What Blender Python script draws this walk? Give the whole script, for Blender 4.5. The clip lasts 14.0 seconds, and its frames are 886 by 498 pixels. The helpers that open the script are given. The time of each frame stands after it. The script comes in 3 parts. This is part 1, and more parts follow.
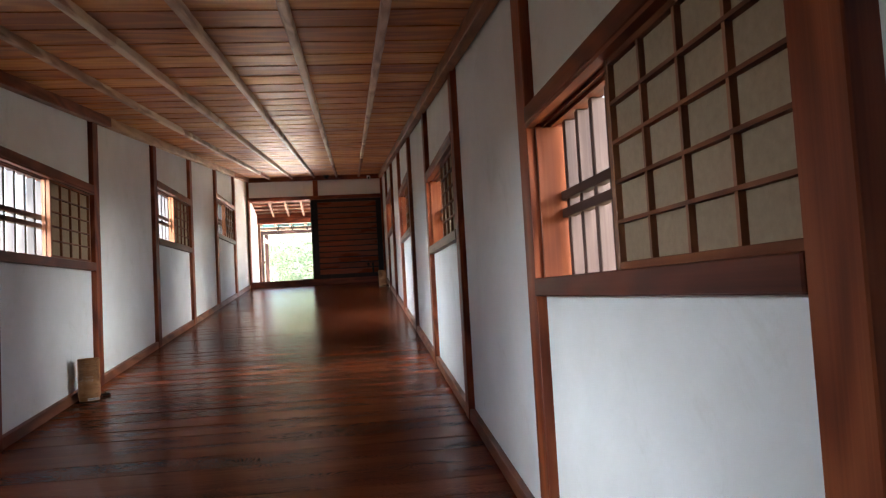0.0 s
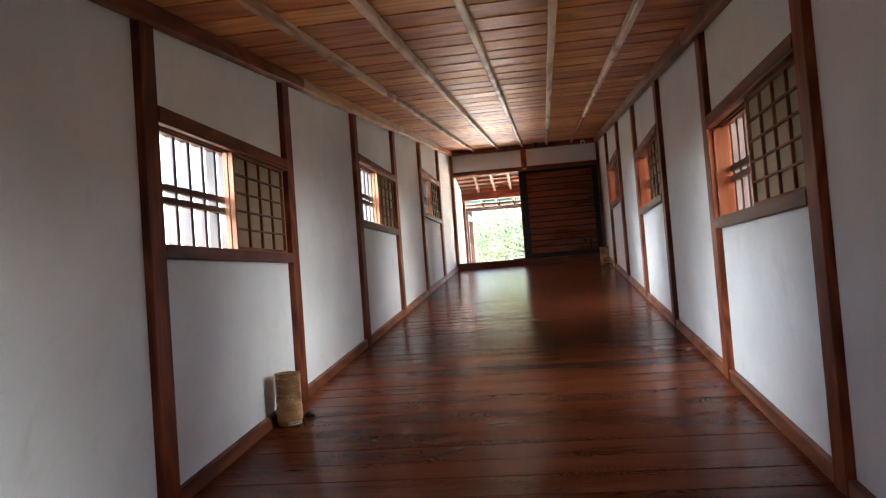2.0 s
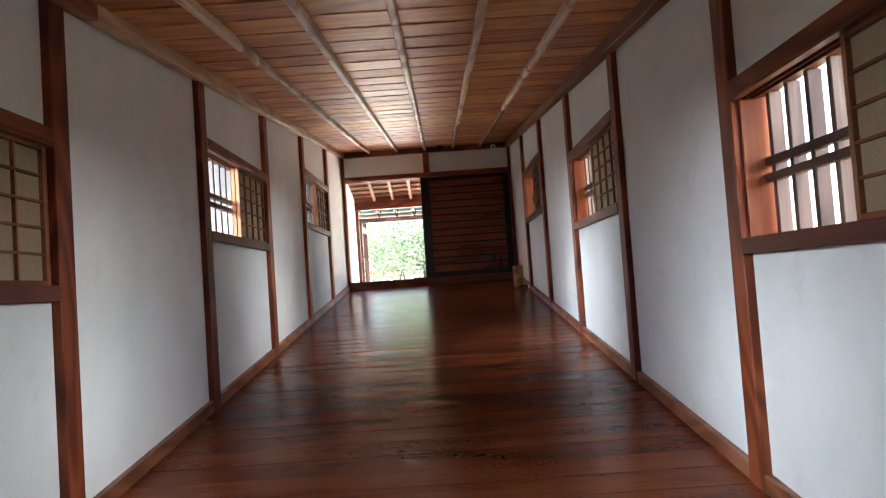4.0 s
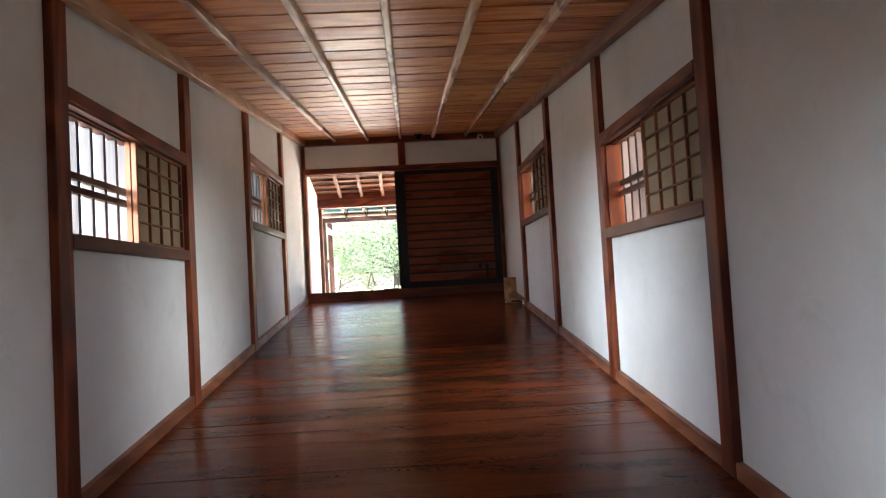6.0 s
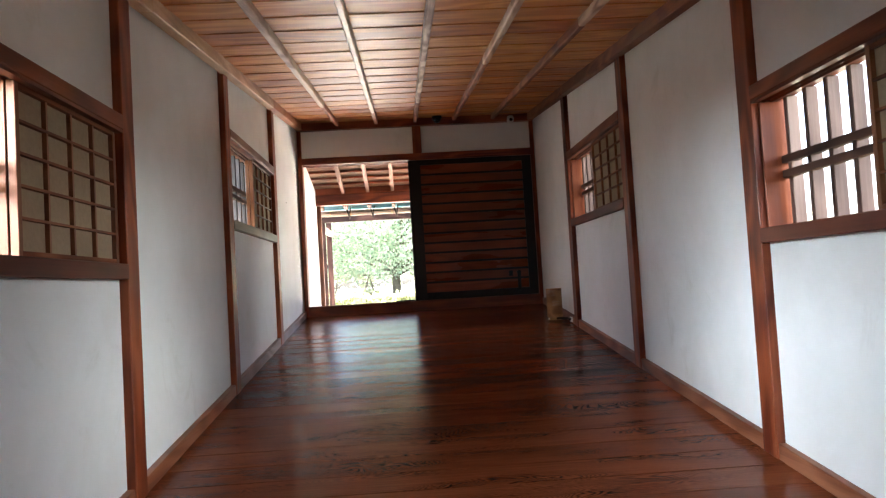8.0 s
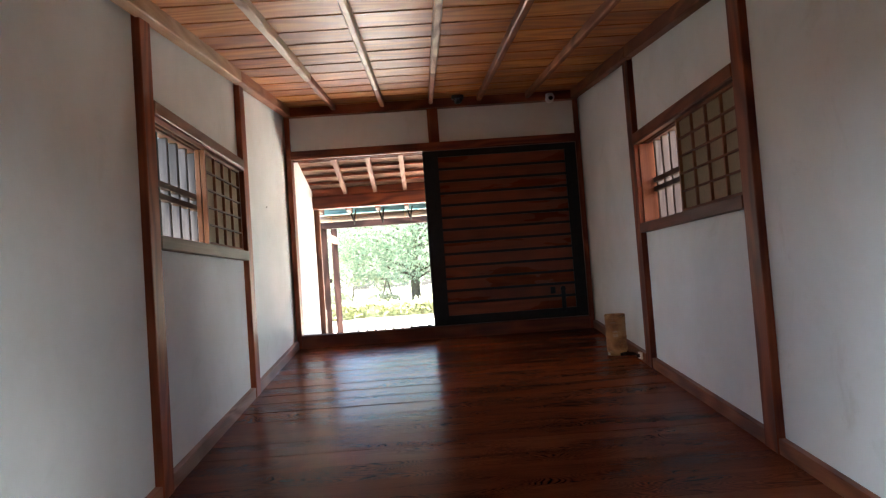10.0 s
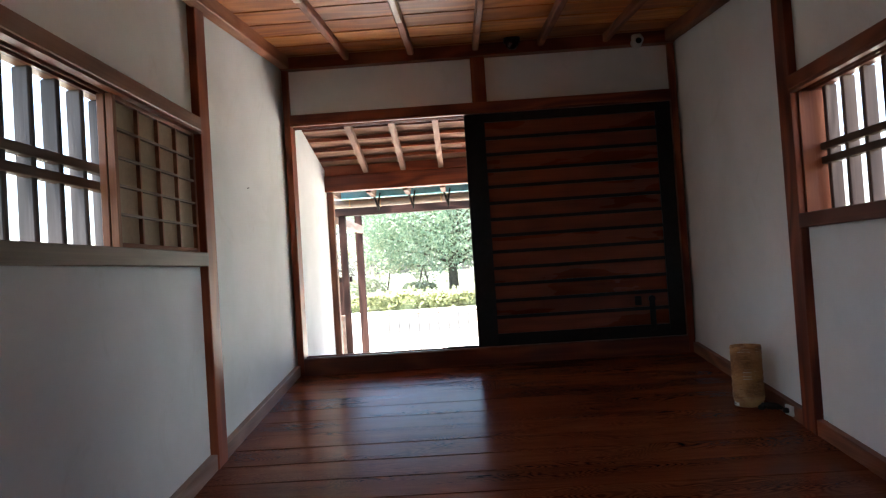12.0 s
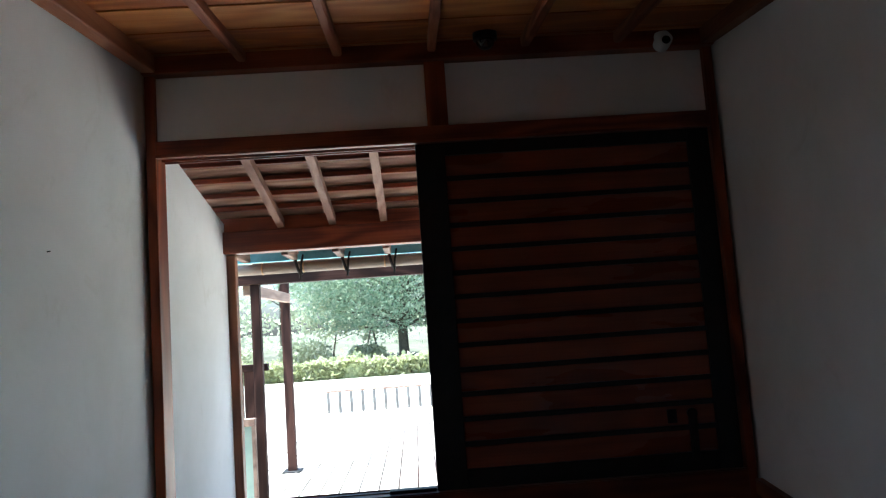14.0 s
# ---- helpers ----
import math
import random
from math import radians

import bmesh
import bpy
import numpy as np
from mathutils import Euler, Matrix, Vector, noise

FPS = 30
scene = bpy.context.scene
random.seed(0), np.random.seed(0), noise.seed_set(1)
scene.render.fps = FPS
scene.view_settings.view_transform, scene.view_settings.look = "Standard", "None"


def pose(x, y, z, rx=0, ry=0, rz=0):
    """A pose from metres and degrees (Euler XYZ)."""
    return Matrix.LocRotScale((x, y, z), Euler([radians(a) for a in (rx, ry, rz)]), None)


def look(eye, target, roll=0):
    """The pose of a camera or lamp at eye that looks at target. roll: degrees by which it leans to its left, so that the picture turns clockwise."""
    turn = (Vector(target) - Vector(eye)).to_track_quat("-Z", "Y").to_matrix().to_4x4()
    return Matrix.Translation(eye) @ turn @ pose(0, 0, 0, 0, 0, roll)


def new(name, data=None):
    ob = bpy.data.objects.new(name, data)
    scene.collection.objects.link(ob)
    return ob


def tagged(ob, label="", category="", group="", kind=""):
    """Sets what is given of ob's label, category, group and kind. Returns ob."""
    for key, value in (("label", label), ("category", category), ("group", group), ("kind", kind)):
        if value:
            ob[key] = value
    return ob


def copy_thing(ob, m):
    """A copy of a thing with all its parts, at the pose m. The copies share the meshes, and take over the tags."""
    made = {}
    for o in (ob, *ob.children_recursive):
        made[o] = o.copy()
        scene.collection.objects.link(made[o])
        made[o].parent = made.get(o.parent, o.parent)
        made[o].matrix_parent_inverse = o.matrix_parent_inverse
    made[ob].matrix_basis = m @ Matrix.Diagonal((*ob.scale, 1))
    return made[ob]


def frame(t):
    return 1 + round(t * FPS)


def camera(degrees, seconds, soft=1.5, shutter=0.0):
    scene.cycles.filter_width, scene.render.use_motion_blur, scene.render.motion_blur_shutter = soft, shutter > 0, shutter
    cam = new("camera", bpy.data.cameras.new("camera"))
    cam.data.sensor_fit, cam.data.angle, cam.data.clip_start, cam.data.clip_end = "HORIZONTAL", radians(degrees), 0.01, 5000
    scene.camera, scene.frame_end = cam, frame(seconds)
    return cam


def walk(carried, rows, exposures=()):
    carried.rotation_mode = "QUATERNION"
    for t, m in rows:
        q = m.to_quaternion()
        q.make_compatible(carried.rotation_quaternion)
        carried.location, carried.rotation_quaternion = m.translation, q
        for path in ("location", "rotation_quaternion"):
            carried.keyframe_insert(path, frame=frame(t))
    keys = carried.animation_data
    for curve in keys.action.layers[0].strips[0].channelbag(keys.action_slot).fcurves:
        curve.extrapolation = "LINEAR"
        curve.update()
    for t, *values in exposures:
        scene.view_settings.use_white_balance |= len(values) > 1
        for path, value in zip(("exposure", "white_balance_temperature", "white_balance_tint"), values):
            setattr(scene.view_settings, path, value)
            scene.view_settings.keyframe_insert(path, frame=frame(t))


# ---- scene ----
cam = camera(62.0, 14.0, soft=1.25)
PATH = [
    (0, (0.764, 1.035, 1.377), (1.008, 3.017, 1.494), -3.2),
    (0.5, (0.705, 1.423, 1.43), (0.777, 3.418, 1.545), -2.9),
    (1, (0.549, 1.851, 1.453), (0.448, 3.844, 1.584), -3.5),
    (1.5, (0.445, 2.269, 1.459), (0.291, 4.261, 1.564), -4.2),
    (2, (0.359, 2.682, 1.533), (0.077, 4.661, 1.615), -4.3),
    (2.5, (0.25, 3.108, 1.582), (0.032, 5.093, 1.68), -4.2),
    (3, (0.246, 3.604, 1.634), (0.111, 5.597, 1.725), -4.3),
    (3.5, (0.183, 4.118, 1.674), (0.106, 6.114, 1.772), -4.4),
    (3.7, (0.18, 4.331, 1.683), (0.143, 6.328, 1.779), -4.3),
    (6, (0.071, 6.528, 1.877), (0.158, 8.524, 1.968), -3.2),
    (6.5, (0.006, 7.001, 1.935), (0.107, 8.997, 2.01), -2.7),
    (7, (-0.17, 7.449, 1.962), (-0.067, 9.445, 2.039), -3.2),
    (7.2, (-0.214, 7.619, 1.961), (-0.111, 9.615, 2.025), -3.2),
    (9.3, (-0.201, 9.538, 2.201), (-0.079, 11.529, 2.347), -4.3),
    (9.5, (-0.179, 9.708, 2.209), (-0.051, 11.7, 2.334), -4.4),
    (10, (-0.162, 10.179, 2.252), (-0.113, 12.176, 2.344), -4.1),
    (10.5, (-0.189, 10.626, 2.288), (-0.201, 12.625, 2.358), -4.2),
    (11, (-0.136, 11.072, 2.34), (-0.182, 13.07, 2.41), -4.1),
    (11.5, (-0.189, 11.575, 2.372), (-0.227, 13.574, 2.411), -4.1),
    (12, (-0.186, 12.025, 2.43), (-0.242, 14.024, 2.486), -3.7),
    (12.5, (-0.25, 12.5, 2.503), (-0.432, 14.487, 2.643), -3.4),
    (13, (-0.148, 12.947, 2.555), (-0.197, 14.941, 2.709), -3.9),
    (13.5, (-0.138, 13.437, 2.617), (-0.085, 15.429, 2.789), -4.3),
    (14, (-0.178, 13.848, 2.657), (-0.09, 15.836, 2.857), -4.0),
]
EXPOSURES = [(0.0, 4.2, 6550, 13), (2.0, 4.2, 6550, 13), (3.5, 4.1, 6350, 12), (7.0, 4.0, 6500, 12), (9.5, 3.9, 6250, 9),
             (11.0, 3.5, 6250, 9), (12.0, 3.2, 6000, 7), (12.6, 2.8, 5600, 3), (14.0, 2.3, 5300, 0)]
walk(cam, [(t, look(eye, target, roll)) for t, eye, target, roll in PATH], EXPOSURES)

# ---- world and sun ----
world = bpy.data.worlds.new("sky")
scene.world = world
world.use_nodes = True
wn = world.node_tree.nodes
sky = wn.new("ShaderNodeTexSky")
sky.sky_type = "NISHITA"
sky.sun_disc = False
sky.sun_elevation = radians(81)
sky.sun_rotation = radians(236)
sky.air_density, sky.dust_density, sky.ozone_density = 1.0, 4.0, 1.0
wn["Background"].inputs[1].default_value = 0.125
world.node_tree.links.new(sky.outputs[0], wn["Background"].inputs[0])
sun = new("sun", bpy.data.lights.new("sun", "SUN"))
sun.data.energy, sun.data.angle, sun.data.color = 4.5, radians(10), (1.0, 0.95, 0.88)
sun.matrix_world = look((-4.5, -3.0, 34), (0, 0, 0))



def sky_lamp(name, s, y, z, watts, tint, slant):
    """The sky's light at the open half of a barred window, from above and outside."""
    a = bpy.data.lights.new(name, "AREA")
    a.shape, a.size, a.size_y, a.energy, a.color = "RECTANGLE", 1.5, 1.3, watts, tint
    a.spread = radians(90)
    ob = new(name, a)
    ob.matrix_world = look((s * 3.7, y - 2.05 * slant, z + 0.38), (-s * 1.4, y + 3.0 * slant, z - 1.55))


for n in range(4):
    top = 2.49 + 0.394 * (n - 1)
    sky_lamp("window_skylight", -1, 1.97 * (2 * n + 1) + 0.55, top, (11.0, 15.5, 22.0, 2.0)[n], (0.81, 0.92, 1.0), (0.30, 0.49, 0.49, 0.49)[n])
    sky_lamp("window_skylight", 1, 1.97 * (2 * n + 2) - 0.50, top, (7.5, 7.0, 7.8, 4.2)[n], (0.93, 0.99, 0.97), 0.27)

# ---- materials ----


def shader(name):
    m = bpy.data.materials.new(name)
    m.use_nodes = True
    nt = m.node_tree
    return m, nt, nt.nodes["Principled BSDF"]


def ramp(nt, fac, stops):
    r = nt.nodes.new("ShaderNodeValToRGB")
    el = r.color_ramp.elements
    while len(el) < len(stops):
        el.new(0.5)
    for e, (p, c) in zip(el, stops):
        e.position, e.color = p, (*c, 1) if len(c) == 3 else c
    nt.links.new(fac, r.inputs[0])
    return r.outputs[0]


def mathn(nt, op, a, b):
    n = nt.nodes.new("ShaderNodeMath")
    n.operation = op
    for i, v in enumerate((a, b)):
        if isinstance(v, (int, float)):
            n.inputs[i].default_value = v
        else:
            nt.links.new(v, n.inputs[i])
    return n.outputs[0]


def mix(nt, fac, a, b, blend="MIX"):
    n = nt.nodes.new("ShaderNodeMix")
    n.data_type, n.blend_type = "RGBA", blend
    for i, v in ((0, fac), (6, a), (7, b)):
        if isinstance(v, (int, float)):
            n.inputs[i].default_value = v
        elif isinstance(v, tuple):
            n.inputs[i].default_value = (*v, 1)
        else:
            nt.links.new(v, n.inputs[i])
    return n.outputs[2]


def coords(nt, stretch, island=False):
    """Object coordinates, stretched, and moved apart by a random step for each object or piece."""
    tc = nt.nodes.new("ShaderNodeTexCoord")
    if island:
        rnd = nt.nodes.new("ShaderNodeNewGeometry").outputs["Random Per Island"]
    else:
        rnd = nt.nodes.new("ShaderNodeObjectInfo").outputs["Random"]
    off = nt.nodes.new("ShaderNodeCombineXYZ")
    for i, k in enumerate((37.0, 53.0, 71.0)):
        nt.links.new(mathn(nt, "MULTIPLY", rnd, k), off.inputs[i])
    scl = nt.nodes.new("ShaderNodeVectorMath")
    scl.operation = "MULTIPLY"
    scl.inputs[1].default_value = stretch
    nt.links.new(tc.outputs["Object"], scl.inputs[0])
    add = nt.nodes.new("ShaderNodeVectorMath")
    nt.links.new(scl.outputs[0], add.inputs[0])
    nt.links.new(off.outputs[0], add.inputs[1])
    return add.outputs[0], rnd, tc.outputs["Object"]


def noise_tex(nt, vec, scale, detail=4.0, rough=0.55, distortion=0.0):
    n = nt.nodes.new("ShaderNodeTexNoise")
    n.inputs["Scale"].default_value, n.inputs["Detail"].default_value = scale, detail
    n.inputs["Roughness"].default_value, n.inputs["Distortion"].default_value = rough, distortion
    if vec is not None:
        nt.links.new(vec, n.inputs["Vector"])
    return n.outputs["Fac"]


def bump(nt, bsdf, height, strength, distance=0.002):
    b = nt.nodes.new("ShaderNodeBump")
    b.inputs["Strength"].default_value, b.inputs["Distance"].default_value = strength, distance
    nt.links.new(height, b.inputs["Height"])
    nt.links.new(b.outputs[0], bsdf.inputs["Normal"])


def wood(name, dark, mid, light, axis, rough=0.5, vary=0.5, grain=1.0, island=False, relief=0.25, spec=0.4, ring=11.0, sap=0.0, sapc=(0.6, 0.48, 0.36)):
    """Wood whose fibres run along one axis: drawn-out rings, fine fibres, and pieces that differ."""
    m, nt, bsdf = shader(name)
    along, across = 0.22, 1.0
    stretch = {"X": (along, across, across), "Y": (across, along, across), "Z": (across, across, along)}[axis]
    vec, rnd, obj = coords(nt, stretch, island)
    warp = noise_tex(nt, vec, 2.6, 2.0, 0.5)
    wav = mathn(nt, "MULTIPLY", warp, ring * 5)
    fine_v = nt.nodes.new("ShaderNodeVectorMath")
    fine_v.operation = "MULTIPLY"
    fine_v.inputs[1].default_value = tuple(4.0 if v < 1 else 90.0 for v in stretch)
    nt.links.new(vec, fine_v.inputs[0])
    fibre = noise_tex(nt, fine_v.outputs[0], 1.0, 3.0, 0.6)
    rings = mathn(nt, "SINE", wav, 0.0)
    rings = mathn(nt, "MULTIPLY", mathn(nt, "ADD", rings, 1.0), 0.5 * grain)
    blot = noise_tex(nt, vec, 5.0, 3.0, 0.6)
    tone = mathn(nt, "ADD", mathn(nt, "MULTIPLY", rings, 0.42), mathn(nt, "MULTIPLY", fibre, 0.5))
    tone = mathn(nt, "ADD", tone, mathn(nt, "MULTIPLY", mathn(nt, "SUBTRACT", blot, 0.5), 0.6))
    tone = mathn(nt, "ADD", tone, mathn(nt, "MULTIPLY", mathn(nt, "SUBTRACT", rnd, 0.5), vary))
    col = ramp(nt, tone, [(0.12, dark), (0.45, mid), (0.85, light)])
    if sap:
        patch = noise_tex(nt, vec, 3.2, 2.0, 0.7, 0.6)
        lim = ramp(nt, patch, [(0.62 - sap * 0.2, (0, 0, 0)), (0.66 - sap * 0.2, (1, 1, 1))])
        col = mix(nt, lim, col, sapc)
    nt.links.new(col, bsdf.inputs["Base Color"])
    rr = ramp(nt, blot, [(0.3, (rough - 0.08,) * 3), (0.7, (rough + 0.08,) * 3)])
    nt.links.new(rr, bsdf.inputs["Roughness"])
    bsdf.inputs["Specular IOR Level"].default_value = spec
    bump(nt, bsdf, mathn(nt, "ADD", fibre, mathn(nt, "MULTIPLY", rings, 0.5)), relief, 0.0015)
    return m


def floor_wood(name):
    """Waxed dark red zelkova boards with bold flame grain, worn glossy."""
    m, nt, bsdf = shader(name)
    vec, rnd, obj = coords(nt, (0.26, 1.0, 1.0))
    big = noise_tex(nt, vec, 5.5, 2.0, 0.5, 0.6)
    wav = mathn(nt, "SINE", mathn(nt, "MULTIPLY", big, 290.0), 0.0)
    fine_v = nt.nodes.new("ShaderNodeVectorMath")
    fine_v.operation = "MULTIPLY"
    fine_v.inputs[1].default_value = (12.0, 120.0, 120.0)
    nt.links.new(vec, fine_v.inputs[0])
    fibre = noise_tex(nt, fine_v.outputs[0], 1.0, 3.0, 0.65)
    blot = noise_tex(nt, vec, 7.0, 4.0, 0.6)
    fade = ramp(nt, noise_tex(nt, vec, 4.5, 2.0, 0.5), [(0.42, (0, 0, 0)), (0.62, (1, 1, 1))])
    lines = mathn(nt, "MULTIPLY", mathn(nt, "POWER", mathn(nt, "MULTIPLY", mathn(nt, "ADD", wav, 1.0), 0.5), 1.6), fade)
    tone = mathn(nt, "SUBTRACT", mathn(nt, "ADD", mathn(nt, "MULTIPLY", fibre, 0.45), 0.28), mathn(nt, "MULTIPLY", lines, 0.50))
    tone = mathn(nt, "ADD", tone, mathn(nt, "MULTIPLY", mathn(nt, "SUBTRACT", rnd, 0.5), 0.2))
    tone = mathn(nt, "ADD", tone, mathn(nt, "MULTIPLY", mathn(nt, "SUBTRACT", blot, 0.5), 0.28))
    col = ramp(nt, tone, [(0.08, (0.055, 0.013, 0.005)), (0.45, (0.168, 0.043, 0.016)), (0.82, (0.30, 0.094, 0.037))])
    wear = ramp(nt, noise_tex(nt, obj, 0.9, 5.0, 0.65), [(0.4, (0.85,) * 3), (0.65, (1.1, 1.05, 1.0))])
    col = mix(nt, 1.0, col, wear, "MULTIPLY")
    nt.links.new(col, bsdf.inputs["Base Color"])
    rr = ramp(nt, mathn(nt, "ADD", mathn(nt, "MULTIPLY", blot, 0.6), mathn(nt, "MULTIPLY", fibre, 0.4)), [(0.3, (0.17,) * 3), (0.7, (0.27,) * 3)])
    nt.links.new(rr, bsdf.inputs["Roughness"])
    bsdf.inputs["Specular IOR Level"].default_value = 0.065
    h = mathn(nt, "ADD", mathn(nt, "MULTIPLY", lines, 0.5), mathn(nt, "MULTIPLY", fibre, 0.6))
    bump(nt, bsdf, mathn(nt, "ADD", h, mathn(nt, "MULTIPLY", blot, 0.6)), 0.08, 0.0015)
    return m


def plaster(name, base):
    m, nt, bsdf = shader(name)
    tc = nt.nodes.new("ShaderNodeTexCoord").outputs["Object"]
    cloud = noise_tex(nt, tc, 1.3, 5.0, 0.6, 0.3)
    grit = noise_tex(nt, tc, 160.0, 3.0, 0.6)
    trowel = noise_tex(nt, tc, 9.0, 4.0, 0.55, 0.8)
    dim = (base[0] * 0.87, base[1] * 0.87, base[2] * 0.85)
    col = ramp(nt, cloud, [(0.3, dim), (0.65, base)])
    marks = ramp(nt, noise_tex(nt, tc, 2.3, 7.0, 0.72, 0.9), [(0.58, (1, 1, 1)), (0.74, (0.88, 0.87, 0.845))])
    col = mix(nt, 1.0, col, marks, "MULTIPLY")
    nt.links.new(col, bsdf.inputs["Base Color"])
    bsdf.inputs["Roughness"].default_value = 0.85
    bsdf.inputs["Specular IOR Level"].default_value = 0.2
    bump(nt, bsdf, mathn(nt, "ADD", mathn(nt, "MULTIPLY", grit, 0.25), trowel), 0.12, 0.003)
    return m


def plain(name, a, b, rough=0.6, scale=12.0, metal=0.0, relief=0.1, spec=0.4):
    m, nt, bsdf = shader(name)
    tc = nt.nodes.new("ShaderNodeTexCoord").outputs["Object"]
    n = noise_tex(nt, tc, scale, 5.0, 0.6)
    nt.links.new(ramp(nt, n, [(0.3, a), (0.7, b)]), bsdf.inputs["Base Color"])
    bsdf.inputs["Roughness"].default_value, bsdf.inputs["Metallic"].default_value = rough, metal
    bsdf.inputs["Specular IOR Level"].default_value = spec
    bump(nt, bsdf, noise_tex(nt, tc, scale * 6, 3.0), relief, 0.002)
    return m


def leaf(name, a, b, c):
    m, nt, bsdf = shader(name)
    rnd = nt.nodes.new("ShaderNodeNewGeometry").outputs["Random Per Island"]
    nt.links.new(ramp(nt, rnd, [(0.1, a), (0.5, b), (0.95, c)]), bsdf.inputs["Base Color"])
    bsdf.inputs["Roughness"].default_value = 0.5
    tr = nt.nodes.new("ShaderNodeBsdfTranslucent")
    nt.links.new(ramp(nt, rnd, [(0.1, b), (0.9, c)]), tr.inputs[0])
    mx = nt.nodes.new("ShaderNodeMixShader")
    mx.inputs[0].default_value = 0.48
    nt.links.new(bsdf.outputs[0], mx.inputs[1])
    nt.links.new(tr.outputs[0], mx.inputs[2])
    nt.links.new(mx.outputs[0], nt.nodes["Material Output"].inputs[0])
    return m


def paper_mat(name):
    m, nt, bsdf = shader(name)
    tc = nt.nodes.new("ShaderNodeTexCoord").outputs["Object"]
    n = noise_tex(nt, tc, 40.0, 5.0, 0.7)
    col = ramp(nt, n, [(0.3, (0.315, 0.225, 0.145)), (0.7, (0.39, 0.285, 0.185))])
    nt.links.new(col, bsdf.inputs["Base Color"])
    bsdf.inputs["Roughness"].default_value = 0.9
    tr = nt.nodes.new("ShaderNodeBsdfTranslucent")
    nt.links.new(col, tr.inputs[0])
    mx = nt.nodes.new("ShaderNodeMixShader")
    mx.inputs[0].default_value = 0.12
    nt.links.new(bsdf.outputs[0], mx.inputs[1])
    nt.links.new(tr.outputs[0], mx.inputs[2])
    nt.links.new(mx.outputs[0], nt.nodes["Material Output"].inputs[0])
    return m


RED = ((0.095, 0.017, 0.007), (0.20, 0.043, 0.015), (0.33, 0.085, 0.031))
DEEP = ((0.05, 0.010, 0.005), (0.10, 0.022, 0.009), (0.17, 0.042, 0.016))
M_POST = wood("post wood", *RED, "Z", 0.45, 0.35, spec=0.25)
M_BEAM_Y = wood("rail wood", (0.062, 0.012, 0.006), (0.130, 0.029, 0.011), (0.22, 0.060, 0.024), "Y", 0.42, 0.35, spec=0.25)
M_BEAM_X = wood("lintel wood", *RED, "X", 0.42, 0.35, spec=0.35)
M_BASE = wood("baseboard wood", (0.11, 0.032, 0.015), (0.21, 0.068, 0.03), (0.34, 0.13, 0.065), "Y", 0.45, 0.35)
M_CEIL = wood("ceiling board wood", (0.33, 0.092, 0.021), (0.54, 0.188, 0.043), (0.72, 0.335, 0.105), "X", 0.44, 0.6, 0.8, island=True, spec=0.27)
# Pale tone includes the doorway's sheen on the batten undersides.
M_BATTEN = wood("ceiling batten wood", (0.30, 0.165, 0.10), (0.53, 0.34, 0.225), (0.72, 0.53, 0.38), "Y", 0.45, 0.5, sap=0.5, spec=0.4, sapc=(0.72, 0.56, 0.40))
M_BATTEN_DARK = wood("brown batten wood", (0.15, 0.042, 0.018), (0.27, 0.085, 0.037), (0.40, 0.155, 0.078), "Y", 0.55, 0.5, spec=0.25)
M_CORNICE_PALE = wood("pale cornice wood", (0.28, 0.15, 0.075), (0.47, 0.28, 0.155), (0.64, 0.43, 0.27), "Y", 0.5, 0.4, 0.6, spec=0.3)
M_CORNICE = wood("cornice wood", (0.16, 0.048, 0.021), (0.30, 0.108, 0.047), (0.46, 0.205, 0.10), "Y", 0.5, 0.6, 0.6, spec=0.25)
M_BASEPALE = wood("worn baseboard wood", (0.17, 0.085, 0.06), (0.29, 0.165, 0.12), (0.42, 0.27, 0.21), "Y", 0.5, 0.3)
M_DEEP = wood("dark threshold wood", *DEEP, "X", 0.35, 0.2)
M_BLEACH = wood("sun-bleached rail wood", (0.13, 0.088, 0.062), (0.22, 0.155, 0.115), (0.32, 0.24, 0.185), "Y", 0.5, 0.3, 0.5, spec=0.25)
M_FLOOR = floor_wood("floor wood")
M_PLASTER = plaster("lime plaster", (0.80, 0.80, 0.79))
M_PAPER = paper_mat("shoji paper")
M_SHOJI_Z = wood("shoji stile wood", (0.12, 0.040, 0.018), (0.22, 0.078, 0.033), (0.34, 0.13, 0.058), "Z", 0.5, 0.2)
M_SHOJI_Y = wood("shoji rail wood", (0.09, 0.026, 0.012), (0.17, 0.052, 0.022), (0.28, 0.10, 0.042), "Y", 0.55, 0.2, spec=0.2)
# Leading stiles: window light on their edges is painted in as paler orange.
M_STILE = wood("lit-toned leading stile wood", (0.18, 0.060, 0.023), (0.28, 0.105, 0.042), (0.39, 0.175, 0.08), "Z", 0.42, 0.3, 0.6)
# Lighter than the posts: sky glow on the jambs is put into this colour.
M_JAMB = wood("lit-toned jamb wood", (0.17, 0.038, 0.013), (0.28, 0.068, 0.023), (0.39, 0.118, 0.044), "Z", 0.42, 0.3, 0.7)
M_SILL = wood("worn sill wood", (0.065, 0.014, 0.007), (0.12, 0.028, 0.014), (0.19, 0.052, 0.027), "Y", 0.42, 0.3, 0.7, spec=0.25)
M_HEADPALE = wood("sun-bleached header wood", (0.15, 0.066, 0.040), (0.25, 0.125, 0.08), (0.36, 0.21, 0.145), "Y", 0.5, 0.3)
M_BAR = wood("weathered bar wood", (0.034, 0.028, 0.025), (0.064, 0.053, 0.050), (0.11, 0.094, 0.088), "Z", 0.75, 0.4, relief=0.6)
